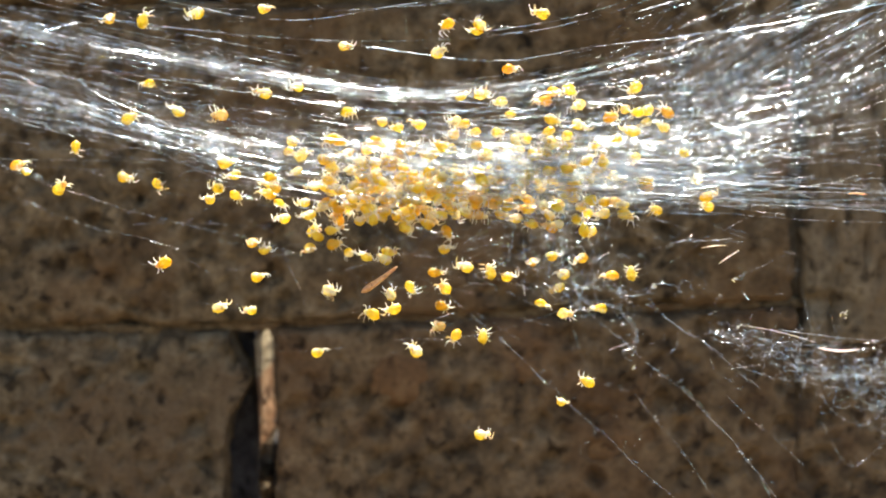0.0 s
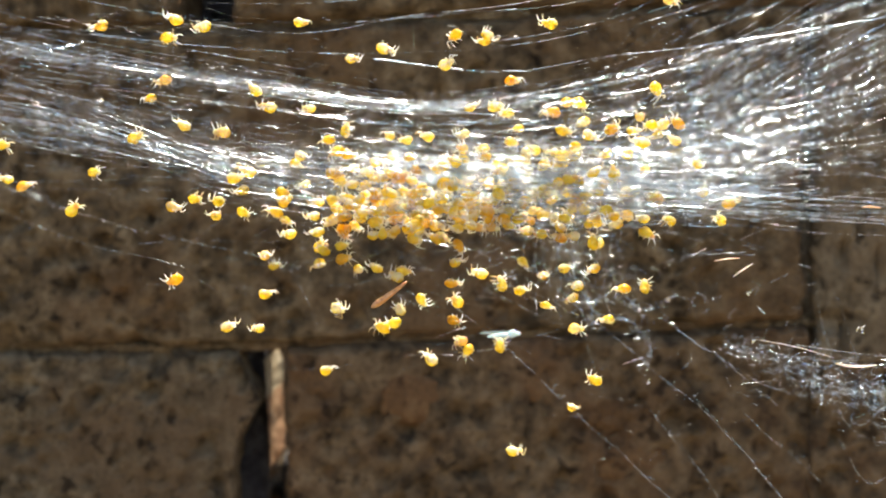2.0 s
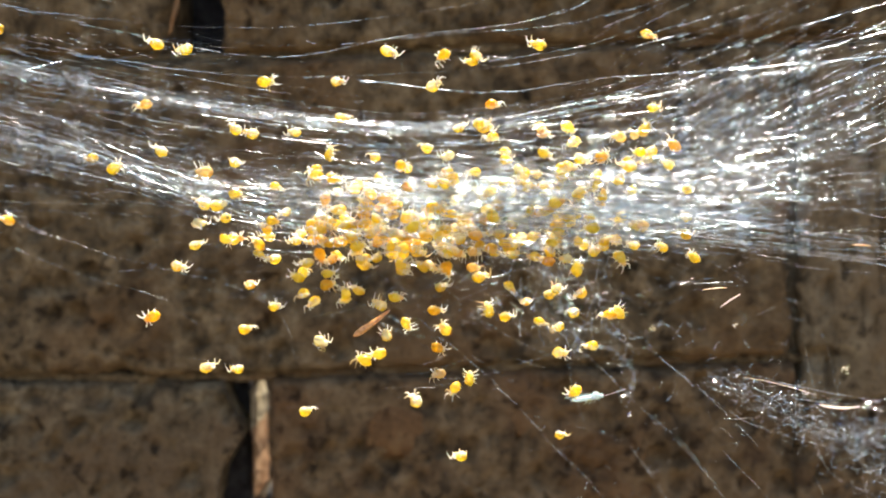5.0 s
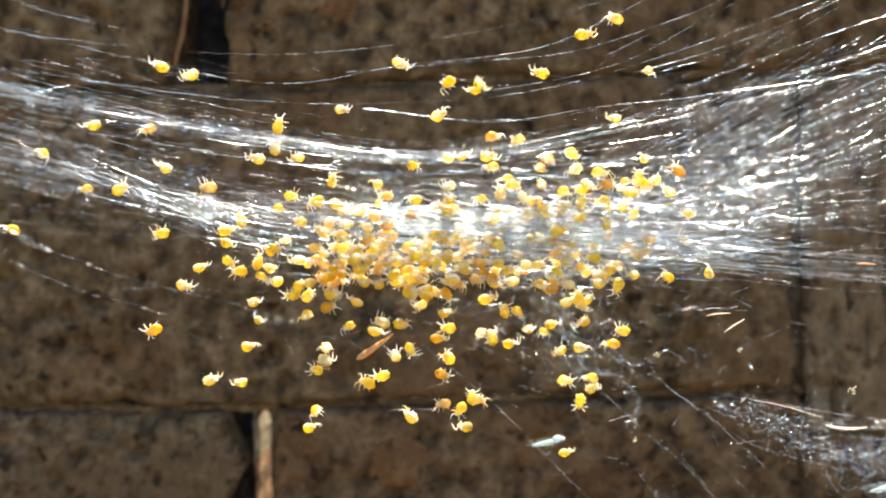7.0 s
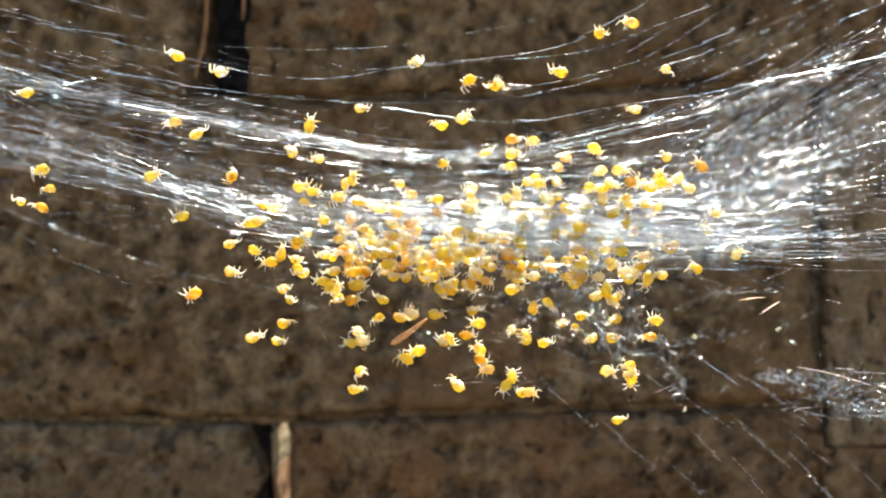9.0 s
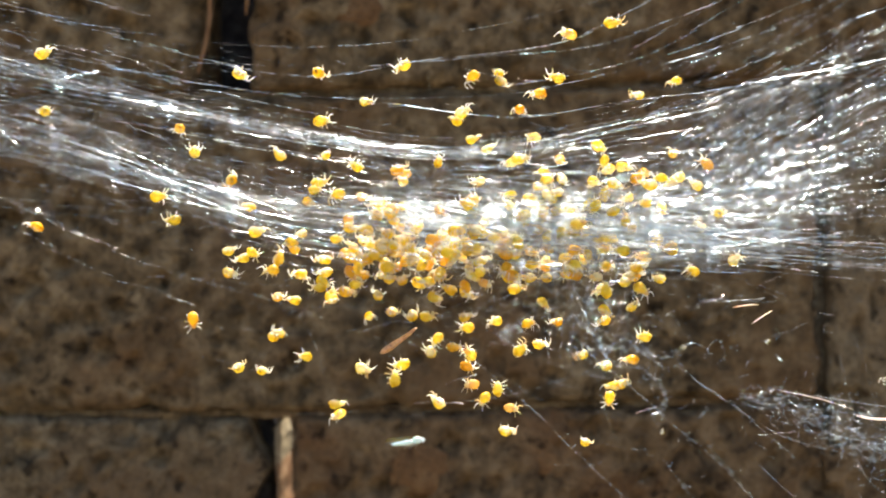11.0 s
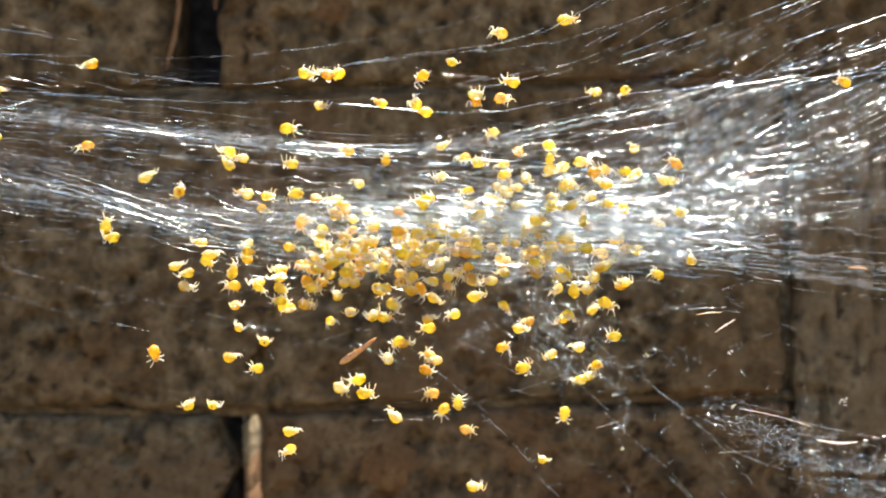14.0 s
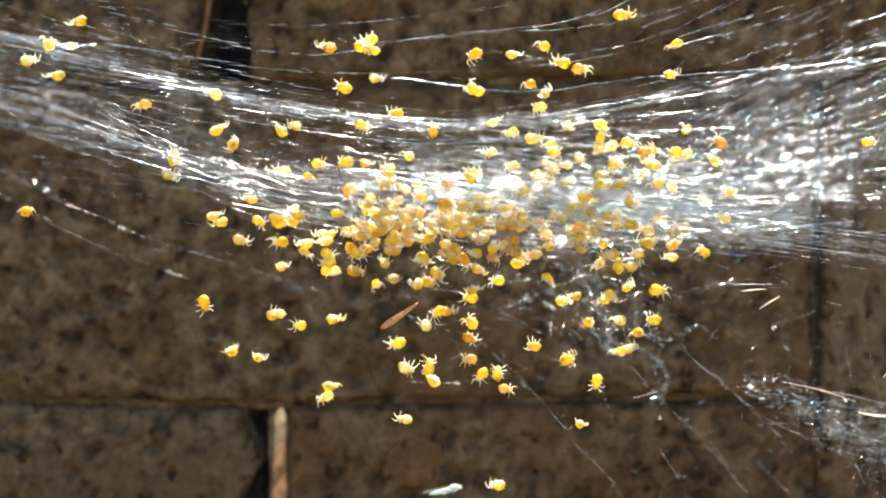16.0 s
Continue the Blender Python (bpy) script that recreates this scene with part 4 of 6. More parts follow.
crawl((0, -30.3, -2.1), (1.5, -30.9, -2.1), (2, -30.5, -2.0), (2.5, -30.8, -1.6), (3, -30.2, -1.4), (3.5, -30.6, -0.6), (4, -30.3, -1.5), (6.5, -30.1, -2.2), (8, -30.3, -1.9), (9, -29.7, -0.7), (12, -29.5, -0.9), (12.5, -30.1, -0.7), (14, -30.2, -0.7), (14.5, -30.7, 0.0), (15, -31.1, -0.7), (16, -31.6, 0.5))
crawl((0, -29.2, -0.8), (2, -30.1, -0.4), (2.5, -30.7, 0.1), (3, -30.3, 1.1), (3.5, -29.9, 1.2), (4, -29.6, 0.2), (6.5, -32.4, 2.3), (7, -35.7, 2.0), (14, -38.5, 3.3), (15, -37.7, 5.1), (16, -37.0, 5.6))
crawl((0, -27.5, 2.6), (2, -27.3, 2.7), (3.5, -27.7, 3.5), (4, -27.4, 3.1), (6.5, -26.9, 2.5), (7.5, -26.6, 2.5), (8.5, -26.8, 2.9), (9, -26.0, 2.5), (11.5, -26.0, 1.6), (13, -26.4, 2.0), (13.5, -25.9, 1.4), (14, -25.8, 0.2), (14.5, -25.6, 0.8), (15, -23.7, 0.1), (15.5, -23.5, 0.1))
crawl((0, -27.3, 0.9), (2, -27.2, 1.0), (3.5, -27.6, 1.8), (4, -27.2, 1.4), (6.5, -26.9, 0.5), (8.5, -26.7, 1.4), (9, -27.8, 2.0), (11.5, -28.5, -2.5), (13, -28.6, -2.1), (14, -29.6, -1.8), (14.5, -30.0, -1.0), (15, -30.7, -1.6), (15.5, -31.4, -0.8), (16, -31.4, -0.5))
crawl((0, -26.4, -1.9), (2.5, -26.5, -2.0), (3, -26.5, -1.4), (4, -26.3, -1.4), (8.5, -26.7, -1.9), (15, -26.4, -0.7), (16, -26.0, -0.6))
crawl((0, -23.1, -1.3), (4, -23.3, -2.0), (6.5, -22.9, -1.1), (8, -23.7, -1.3), (8.5, -23.9, -1.8), (9, -23.6, -1.4), (12, -23.6, -1.5), (13.5, -23.4, -1.2), (14, -23.6, -1.6), (14.5, -23.4, -0.7), (15.5, -23.2, -0.6))
crawl((0, -11.8, 9.2), (0.5, -11.8, 9.8), (1, -12.8, 9.0), (2, -13.4, 9.0), (9, -13.8, 8.9), (13.5, -14.5, 11.3), (14, -16.4, 10.6), (15, -13.0, 11.0), (15.5, -13.0, 10.6), (16, -13.4, 11.2))
crawl((0, -8.1, 8.3), (0.5, -8.5, 8.7), (1.5, -8.2, 8.1), (7.5, -8.4, 8.3), (13, -8.1, 7.8))
crawl((0, 2.2, 7.8), (1.5, -15.0, 7.5), (2, -16.1, 7.3), (2.5, -15.8, 7.6), (3, -16.0, 7.0), (4, -15.7, 7.2), (6.5, -16.2, 5.9), (8.5, -15.5, 5.7), (9, -14.9, 7.3), (11.5, -0.8, 0.0))
crawl((0, 0.2, 20.3), (4, 0.2, 20.3), (9, 0.6, 20.8), (14.5, 0.2, 20.4), (15, -0.2, 20.9), (16, 0.0, 20.4))
crawl((0, 3.8, 19.9), (8, 3.6, 20.0), (15, 4.4, 22.9), (15.5, 5.6, 21.3), (16, 5.2, 20.8))
crawl((0, 4.9, 20.7), (9, 4.9, 20.7), (11.5, 4.5, 20.3), (13, 5.9, 19.3), (13.5, 7.1, 18.5), (14.5, 7.3, 18.2), (15.5, 8.7, 16.9), (16, 8.7, 15.9))
crawl((0, -0.3, 17.3), (6.5, -0.4, 17.0), (9, 0.5, 16.7), (11.5, -0.3, 16.8), (13, -0.1, 16.9), (13.5, -0.8, 17.5), (14, -0.7, 17.5), (15, -0.4, 16.5))
crawl((1, 12.1, 22.2), (9, 11.9, 22.2), (11.5, 10.8, 20.1), (14, 11.0, 20.0), (15, 10.8, 20.5), (16, 10.5, 19.9))
crawl((0, 8.8, 14.9), (1, 9.3, 15.2), (2, 8.0, 14.8), (3, 7.4, 14.8), (7.5, 6.5, 13.9), (9, 6.7, 13.7), (12, 6.4, 17.6), (13.5, 6.5, 17.5), (14.5, 6.8, 16.7))
crawl((0, 2.6, 11.8), (7.5, 2.8, 11.9), (9, 3.1, 12.4), (14, 2.7, 12.2))
crawl((0, 5.2, 12.0), (1, 5.9, 11.9), (2.5, 5.8, 11.8), (3, 6.2, 12.0), (6.5, 5.8, 11.7), (9, 6.6, 12.2), (11.5, 7.1, 10.3), (14, 7.3, 10.0), (14.5, 7.1, 10.5), (16, 7.7, 10.1))
crawl((0, 14.5, 12.1), (1, 15.1, 12.2), (2, 15.1, 12.1), (4, 14.1, 11.7), (6.5, 12.3, 10.2), (8.5, 12.0, 10.1), (12, 11.5, 10.8), (13.5, 11.8, 10.8), (15, 11.5, 11.6))
crawl((0, 12.4, 10.8), (2.5, 12.2, 10.7), (3, 13.2, 11.9), (4, 12.3, 11.7), (7, 13.1, 11.2), (9, 12.8, 11.4), (11.5, 8.0, 19.3), (12.5, 8.2, 18.5), (13, 8.3, 18.7), (13.5, 9.2, 17.8), (14.5, 11.6, 17.4), (15, 12.7, 18.6), (15.5, 13.6, 18.6), (16, 13.4, 18.8))
crawl((0, 24.0, 12.3), (1.5, 24.7, 12.8), (2, 26.0, 13.2), (2.5, 26.4, 13.2), (3.5, 25.7, 13.1), (4, 26.6, 13.5), (6.5, 24.6, 9.4), (9, 24.4, 9.0), (11.5, 14.8, -0.2))
crawl((0, 28.2, 9.7), (0.5, 28.0, 9.6), (1, 28.4, 10.0), (2.5, 28.1, 9.5), (3, 28.7, 9.9), (6.5, 29.1, 10.1), (12.5, 29.5, 10.2), (14, 30.5, 10.1), (14.5, 30.3, 10.4), (15, 29.7, 10.0), (16, 29.7, 10.3))
crawl((1, 32.3, 1.0), (1.5, 31.5, 0.6), (2, 31.4, 0.9), (2.5, 31.8, 0.6), (6.5, 30.1, 1.4), (8, 30.0, 1.5), (12.5, 28.2, 3.1), (14, 28.4, 2.6), (15, 28.5, 2.8), (16, 28.1, 2.7))
crawl((0, 33.6, -2.6), (1, 33.2, -3.2), (2.5, 33.7, -2.6), (3, 33.0, -3.6), (3.5, 33.3, -3.7), (4, 30.7, -4.4), (6.5, 33.2, -2.9), (8, 33.4, -2.4), (8.5, 33.7, -1.5), (13.5, 33.2, -3.0), (15, 30.9, 1.2), (16, 30.3, 0.8))
crawl((0, 23.6, -4.1), (0.5, 23.6, -4.6), (1.5, 24.3, -4.1), (2, 24.7, -4.9), (7.5, 21.4, -5.0), (8, 21.6, -4.9), (15.5, 22.4, -8.2), (16, 23.3, -8.7))
crawl((0, -36.6, -10.9), (1, -36.1, -10.8), (4, -36.1, -10.2), (7, -36.6, -10.3), (8, -36.6, -9.9), (9, -35.7, -8.5), (12, -33.9, -11.3), (13, -33.0, -11.1), (13.5, -32.9, -10.9), (14, -33.2, -11.3), (14.5, -32.9, -10.9), (16, -32.6, -10.9))
crawl((0, -28.8, -16.0), (0.5, -28.7, -15.7), (3, -28.8, -16.4), (7, -28.8, -16.2), (8, -28.7, -15.8), (9, -27.8, -13.7), (11.5, -28.8, -16.0), (13.5, -28.9, -16.2), (14, -29.3, -17.0), (15, -28.8, -16.1), (16, -29.1, -16.2))
crawl((0, -25.5, -16.4), (0.5, -25.4, -16.1), (4, -25.8, -16.9), (7, -25.6, -16.6), (8, -25.5, -16.2), (9, -24.8, -14.2), (11.5, -25.6, -16.4), (13.5, -25.7, -16.6), (14, -26.0, -17.3), (15, -25.6, -16.3), (16, -25.5, -17.1))
crawl((0, -23.8, -12.0), (7.5, -24.1, -12.1), (8.5, -23.8, -11.5), (14, -23.8, -12.0))
crawl((0, -24.6, -7.6), (1.5, -24.2, -6.9), (2.5, -23.9, -7.3), (3, -23.7, -7.0), (6.5, -23.6, -6.5), (12, -23.6, -6.7), (14.5, -23.2, -5.8), (15, -23.5, -6.5), (16, -23.2, -6.0))
crawl((0, -22.8, -8.4), (2.5, -22.6, -8.3), (3, -19.6, -8.5), (4, -19.0, -9.8), (6.5, -22.9, -8.7), (8.5, -23.3, -8.6), (9, -22.9, -8.0), (11.5, -23.9, -11.9), (12, -23.9, -12.0), (12.5, -22.9, -8.9), (14, -22.9, -8.5), (14.5, -23.7, -11.4), (15, -23.9, -11.9), (16, -23.7, -11.7))
crawl((0, -17.6, -8.5), (8.5, -17.2, -8.5), (9, -17.1, -8.0), (11.5, -17.1, -7.4), (12, -17.4, -7.7), (14.5, -16.9, -6.9), (15, -17.2, -7.3), (16, -16.9, -7.0))
crawl((0, -14.7, -13.9), (4, -14.9, -14.4), (9, -14.2, -13.8), (11.5, -12.6, -16.5), (12, -13.9, -16.9), (14.5, -9.3, -16.5), (15, -9.8, -17.5), (15.5, -9.0, -17.7), (16, -7.0, -18.7))
crawl((0, -16.4, -21.7), (0.5, -16.5, -21.4), (1, -16.5, -22.0), (2.5, -16.5, -21.7), (3.5, -16.3, -22.2), (6.5, -16.5, -22.4), (8, -16.3, -21.9), (8.5, -15.9, -21.0), (12, -16.1, -20.1), (13.5, -16.2, -20.3), (14, -16.3, -21.0), (15, -16.4, -20.5), (16, -16.2, -20.7))
crawl((0, -13.8, -7.6), (1, -14.0, -7.7), (4, -13.4, -7.3), (7, -14.0, -7.2), (9, -14.7, -7.8), (11.5, -2.9, 1.5))
crawl((0, -12.2, -9.0), (2, -12.2, -9.2), (2.5, -12.8, -10.0), (3, -12.6, -10.2), (4, -12.5, -9.5), (6.5, -11.9, -9.7), (9, -12.4, -10.6), (11.5, -12.1, -9.2), (16, -11.4, -8.6))
crawl((0, -10.5, -8.9), (1, -10.8, -8.8), (2, -10.4, -8.5), (2.5, -10.5, -8.7), (3, -10.2, -8.1), (4, -10.2, -8.2), (7, -11.2, -6.3), (9, -11.7, -7.3), (11.5, -11.1, -6.0), (13.5, -11.1, -5.8), (14.5, -10.8, -5.0), (15, -11.0, -5.5), (16, -10.6, -5.5))
crawl((0, -8.2, -9.2), (2, -7.9, -9.6), (6.5, -7.9, -9.4), (7, -7.9, -8.9), (7.5, -7.4, -9.2), (8.5, -7.6, -9.8), (9, -8.2, -9.2), (11.5, -6.8, -8.6), (12.5, -7.1, -8.5), (14.5, -6.6, -7.7), (15, -7.0, -7.6), (16, -6.5, -8.0))
crawl((0, -6.8, -8.6), (2, -6.2, -9.2), (6.5, -4.8, -9.2), (8.5, -5.3, -10.0), (9, -4.5, -9.6), (14, -4.9, -8.5), (14.5, -4.7, -7.7), (16, -4.8, -8.1))
crawl((0, -7.2, -13.8), (2.5, -7.3, -13.8), (6.5, -6.7, -13.1), (7.5, -5.4, -13.0), (8.5, -5.2, -12.7), (9, -4.4, -13.0), (13, -4.9, -13.6), (14.5, -5.0, -12.7), (15, -5.3, -13.2), (16, -5.3, -13.1))
crawl((0, -10.0, -16.6), (3.5, -10.0, -16.2), (6.5, -9.9, -16.8), (9, -9.8, -16.0), (12, -8.8, -16.9), (12.5, -9.1, -17.2), (13, -7.8, -17.1), (14, -7.2, -17.1), (14.5, -5.7, -16.7), (15, -6.0, -17.9), (16, -4.6, -18.0))
crawl((0, -7.3, -16.1), (0.5, -8.3, -15.9), (3, -8.7, -15.9), (6.5, -8.0, -16.0), (8, -8.3, -15.8), (9, -8.2, -15.0), (13, -9.0, -15.6))
crawl((0, -4.3, -13.5), (6.5, -3.9, -12.6), (8.5, -3.7, -13.6), (9, -3.3, -13.5), (11.5, -4.0, -12.1), (14.5, -3.9, -11.6), (15, -4.2, -12.2), (16, -4.0, -12.0))
crawl((0, -4.4, -21.1), (0.5, -4.7, -20.4), (1, -4.0, -20.8), (1.5, -3.7, -20.8), (2, -3.8, -20.2), (2.5, -3.7, -20.2), (3, -4.2, -21.0), (3.5, -3.9, -21.2), (4, -3.1, -21.7), (6.5, -4.3, -20.7), (7.5, -4.4, -20.6), (9, -3.7, -19.5), (13.5, -4.4, -19.9), (14.5, -4.2, -19.4), (15, -4.1, -19.8), (16, -4.3, -19.7))
crawl((0, 0.3, -7.9), (7, 0.5, -7.8), (9, 0.2, -8.7), (13, 0.0, -9.3), (14.5, 0.6, -8.3), (15, 0.3, -8.7), (16, 0.6, -8.8))
crawl((1, 2.1, -10.2), (1.5, 2.6, -9.9), (2.5, 2.7, -8.7), (3.5, 4.7, -7.1), (6.5, 5.9, -6.1), (9, 5.6, -5.7), (11.5, 6.6, -5.4), (13.5, 6.4, -5.5), (14, 6.3, -6.1), (15, 6.5, -5.0), (16, 6.2, -5.4))
crawl((0, -0.9, -11.1), (0.5, -0.4, -10.8), (2, -0.1, -10.7), (6.5, -0.2, -10.9), (8, -0.4, -11.5), (9, -0.9, -12.4), (11.5, -1.4, -12.8), (12.5, -2.2, -12.0), (14, -2.6, -11.5), (14.5, -2.5, -11.3), (15, -2.9, -11.7), (16, -2.4, -11.6))
crawl((0, 5.6, -10.7), (0.5, 5.3, -10.7), (3, 5.8, -10.4), (8, 6.0, -10.8), (9, 5.9, -12.3), (11.5, 7.0, -13.5), (12, 7.7, -13.6), (12.5, 7.8, -13.1), (13, 8.8, -13.5), (13.5, 10.4, -14.8), (14, 12.0, -14.7), (14.5, 12.1, -14.8), (15, 12.5, -15.9), (16, 12.6, -17.2))
crawl((0, 6.8, -2.6), (2, 8.8, -8.5), (4, 8.4, -8.6), (6.5, 9.6, -8.1), (8.5, 9.5, -8.4), (11.5, 9.7, -7.7), (13, 9.4, -8.0), (14.5, 9.7, -7.8))
crawl((1, 11.2, -9.8), (7, 10.7, -10.0), (9, 10.8, -10.7), (11.5, 10.8, -9.5), (13, 10.6, -9.5), (14.5, 12.7, -9.1), (15, 12.5, -9.6), (16, 12.5, -9.5))
crawl((0, 8.3, -11.6), (0.5, 7.8, -11.6), (1, 8.4, -11.6), (7, 8.6, -11.7), (8, 8.5, -12.1), (9, 8.5, -13.4), (12, 9.8, -12.2), (12.5, 10.1, -11.7), (13.5, 11.7, -10.9), (14, 11.7, -10.1), (16, 11.8, -10.1))
crawl((0, 12.6, -15.5), (2, 11.7, -14.0), (2.5, 11.9, -13.9), (3, 12.4, -13.2), (3.5, 12.5, -13.2), (4, 12.7, -13.8), (6.5, 12.7, -10.6), (8, 12.7, -10.7), (9, 12.4, -11.7), (11.5, 18.0, 0.6))
crawl((0, 14.1, -13.3), (1, 14.6, -13.1), (2, 14.3, -12.9), (3.5, 14.7, -13.5), (8, 14.2, -12.6), (9, 13.7, -13.1), (11.5, 13.9, -13.9), (12, 13.7, -13.5), (13, 14.6, -14.0), (13.5, 14.5, -14.1), (14, 14.7, -13.3), (15, 13.7, -14.3), (15.5, 14.5, -12.8))
crawl((0, 14.9, -11.5), (1, 15.2, -11.3), (1.5, 14.9, -11.3), (2.5, 15.3, -11.3), (3, 16.1, -11.3), (4, 16.3, -10.9), (7.5, 17.7, -12.6), (8, 17.3, -13.2), (8.5, 17.4, -12.7), (9, 17.1, -13.0), (11.5, 17.0, -15.1), (12.5, 16.7, -13.7), (14, 18.2, -12.4))
crawl((0, 14.1, -8.9), (4, 14.2, -8.8), (9, 13.6, -9.6), (11.5, 9.1, -3.4))
crawl((0, 17.1, -9.4), (1, 17.5, -9.1), (1.5, 17.1, -9.2), (3, 17.2, -8.9), (7, 17.2, -9.1), (8, 17.1, -9.2), (9, 17.0, -10.3), (14.5, 16.0, -8.9), (15, 15.3, -9.2), (16, 16.0, -9.9))
crawl((0, 20.9, -11.8), (0.5, 20.8, -12.0), (1, 21.0, -11.5), (2.5, 20.7, -12.0), (4, 20.8, -11.6), (8, 20.8, -12.1), (9, 20.9, -13.1), (11.5, 19.9, -15.6), (12, 20.8, -16.1), (13, 20.5, -15.9), (14, 20.6, -14.5), (15, 20.4, -14.6), (15.5, 20.7, -14.0), (16, 20.6, -13.9))
crawl((0, 23.9, -11.1), (0.5, 24.0, -11.2), (1, 24.6, -10.6), (1.5, 23.8, -11.0), (2.5, 24.1, -11.2), (3.5, 23.5, -11.6), (4, 22.8, -11.4), (6.5, 22.2, -10.2), (8, 22.1, -10.1), (11.5, 21.6, -11.7), (12, 22.2, -11.3), (13.5, 22.3, -10.7), (14.5, 22.6, -11.4), (16, 22.2, -12.2))
crawl((0, -0.4, -13.0), (4, 0.0, -12.8), (6.5, 0.5, -13.3), (8, 0.3, -13.6), (9, -0.2, -14.3), (11.5, 0.1, -13.6), (13, -0.1, -13.7), (14.5, 0.0, -12.6), (15, 0.1, -13.0), (16, 0.1, -12.8))
crawl((0, -0.2, -15.7), (6.5, 0.2, -15.6), (8.5, 0.3, -16.4), (11.5, 0.3, -15.5), (13, 0.3, -15.6), (14, 0.1, -14.9), (14.5, 0.2, -14.8), (15, 0.4, -15.5), (15.5, 0.3, -14.9), (16, 0.5, -15.0))
crawl((0, -1.3, -18.4), (2, 0.1, -18.4), (2.5, 0.1, -18.5), (3, -0.4, -18.0), (3.5, -0.1, -18.3), (4, -0.3, -18.1), (6.5, -0.4, -19.6), (8, -0.2, -19.2), (9, 0.2, -17.6), (12.5, 0.2, -18.0), (14.5, 0.1, -17.4), (15, 0.2, -18.0), (16, 0.0, -17.5))
crawl((0, 0.9, -19.9), (2, 1.0, -19.9), (2.5, 1.4, -20.1), (3.5, 1.1, -21.0), (7, 2.0, -20.4), (8.5, 2.3, -20.6), (12, 1.7, -19.6), (13.5, 1.8, -20.0), (14.5, 1.7, -19.5), (15, 1.8, -20.3), (16, 1.8, -19.6))
crawl((0, 4.7, -19.2), (1.5, 5.0, -19.0), (2, 5.4, -18.5), (3, 4.3, -19.4), (7.5, 3.6, -18.1), (11.5, 3.8, -18.0), (13, 3.3, -18.3), (14, 3.8, -18.3), (15, 4.3, -19.1), (15.5, 4.5, -18.9), (16, 3.9, -18.8))
crawl((0, 15.7, -16.7), (2.5, 15.4, -16.9), (3.5, 15.4, -16.3), (6.5, 15.6, -16.4), (8, 15.8, -16.8), (9, 15.9, -17.9), (11.5, 11.9, -1.6))
crawl((0, 19.4, -16.1), (0.5, 19.2, -16.5), (1, 17.5, -15.5), (2, 18.7, -15.8), (2.5, 17.7, -15.6), (4, 18.6, -14.8), (6.5, 18.1, -16.3), (7.5, 18.2, -16.2), (9, 17.8, -17.2), (11.5, 17.6, -17.6), (12.5, 17.0, -16.2), (14, 18.2, -16.3))
crawl((0, 17.6, -25.5), (2, 16.9, -23.3), (2.5, 16.9, -23.5), (3.5, 16.5, -22.8), (4, 16.2, -21.7), (8, 17.4, -18.7), (9, 18.1, -19.7), (14.5, 16.6, -20.5), (15, 15.5, -19.9), (15.5, 15.1, -19.4), (16, 16.0, -20.2))
crawl((0, 14.7, -28.2), (1, 15.2, -27.7), (1.5, 14.5, -27.5), (2, 14.4, -26.9), (2.5, 14.9, -27.3), (3, 14.7, -27.6), (3.5, 15.3, -27.1), (4, 15.0, -26.4), (6.5, 15.8, -25.5), (7.5, 15.5, -25.1), (8.5, 16.3, -25.1), (11.5, 14.7, -24.6), (12, 14.8, -24.3), (12.5, 14.9, -24.9), (13.5, 14.7, -24.8), (14.5, 14.1, -25.4), (15, 14.7, -25.9), (16, 14.5, -24.8))
crawl((0, 4.6, -32.5), (0.5, 5.0, -33.1), (1, 4.1, -32.4), (1.5, 4.6, -32.7), (2, 7.1, -32.5), (2.5, 5.0, -32.8), (3, 5.3, -32.2), (3.5, 7.6, -32.2), (4, 3.1, -31.2), (6.5, 2.1, -22.4), (7, 2.4, -22.1), (7.5, 3.9, -22.1), (9, 4.6, -20.7), (15, 6.7, -29.5), (15.5, 5.1, -30.8), (16, 4.5, -32.2))
crawl((1, -17.9, 3.9), (3.5, -39.5, 3.2), (4, -41.4, 4.7), (6.5, -8.4, 0.7))
crawl((0, -22.9, 0.1), (2, -21.8, 0.2), (3.5, -22.0, 0.7), (6.5, -21.5, -2.1), (8.5, -21.9, -2.6), (9, -21.7, -2.4), (12, -22.2, -9.5), (12.5, -19.5, -10.4), (14, -19.9, -10.3), (14.5, -19.0, -10.2), (15, -18.9, -10.5), (15.5, -16.4, -12.3), (16, -16.2, -12.5))
crawl((0, -21.2, -4.4), (2, -21.5, -4.4), (4, -21.2, -3.9), (6.5, -21.3, -3.8), (8.5, -21.7, -4.4), (11.5, -21.4, -3.7), (13, -21.3, -3.9), (14.5, -21.0, -3.2), (15, -21.3, -3.4), (16, -20.9, -3.2))
crawl((0, 13.1, 6.8), (2, 28.1, 24.6), (2.5, 26.5, 23.6), (3, 26.8, 24.7), (3.5, 25.7, 23.8), (4, 26.6, 24.2), (7, 25.8, 22.1), (9, 25.6, 21.8), (11.5, 25.6, 19.4), (12, 24.5, 19.7), (12.5, 25.1, 18.9), (13, 24.6, 18.7), (13.5, 24.8, 18.4), (14, 25.0, 18.5), (14.5, 24.6, 19.1), (15, 24.4, 22.2))
crawl((0.5, 17.4, 1.1), (3, 27.2, 13.6), (3.5, 27.1, 13.5), (4, 28.4, 14.0), (7, 21.2, 16.5), (7.5, 21.9, 17.0), (8.5, 21.9, 17.4), (9, 21.3, 17.4), (12, 20.7, 18.9), (14, 21.1, 18.7), (15, 24.4, 18.6), (15.5, 24.3, 18.6))
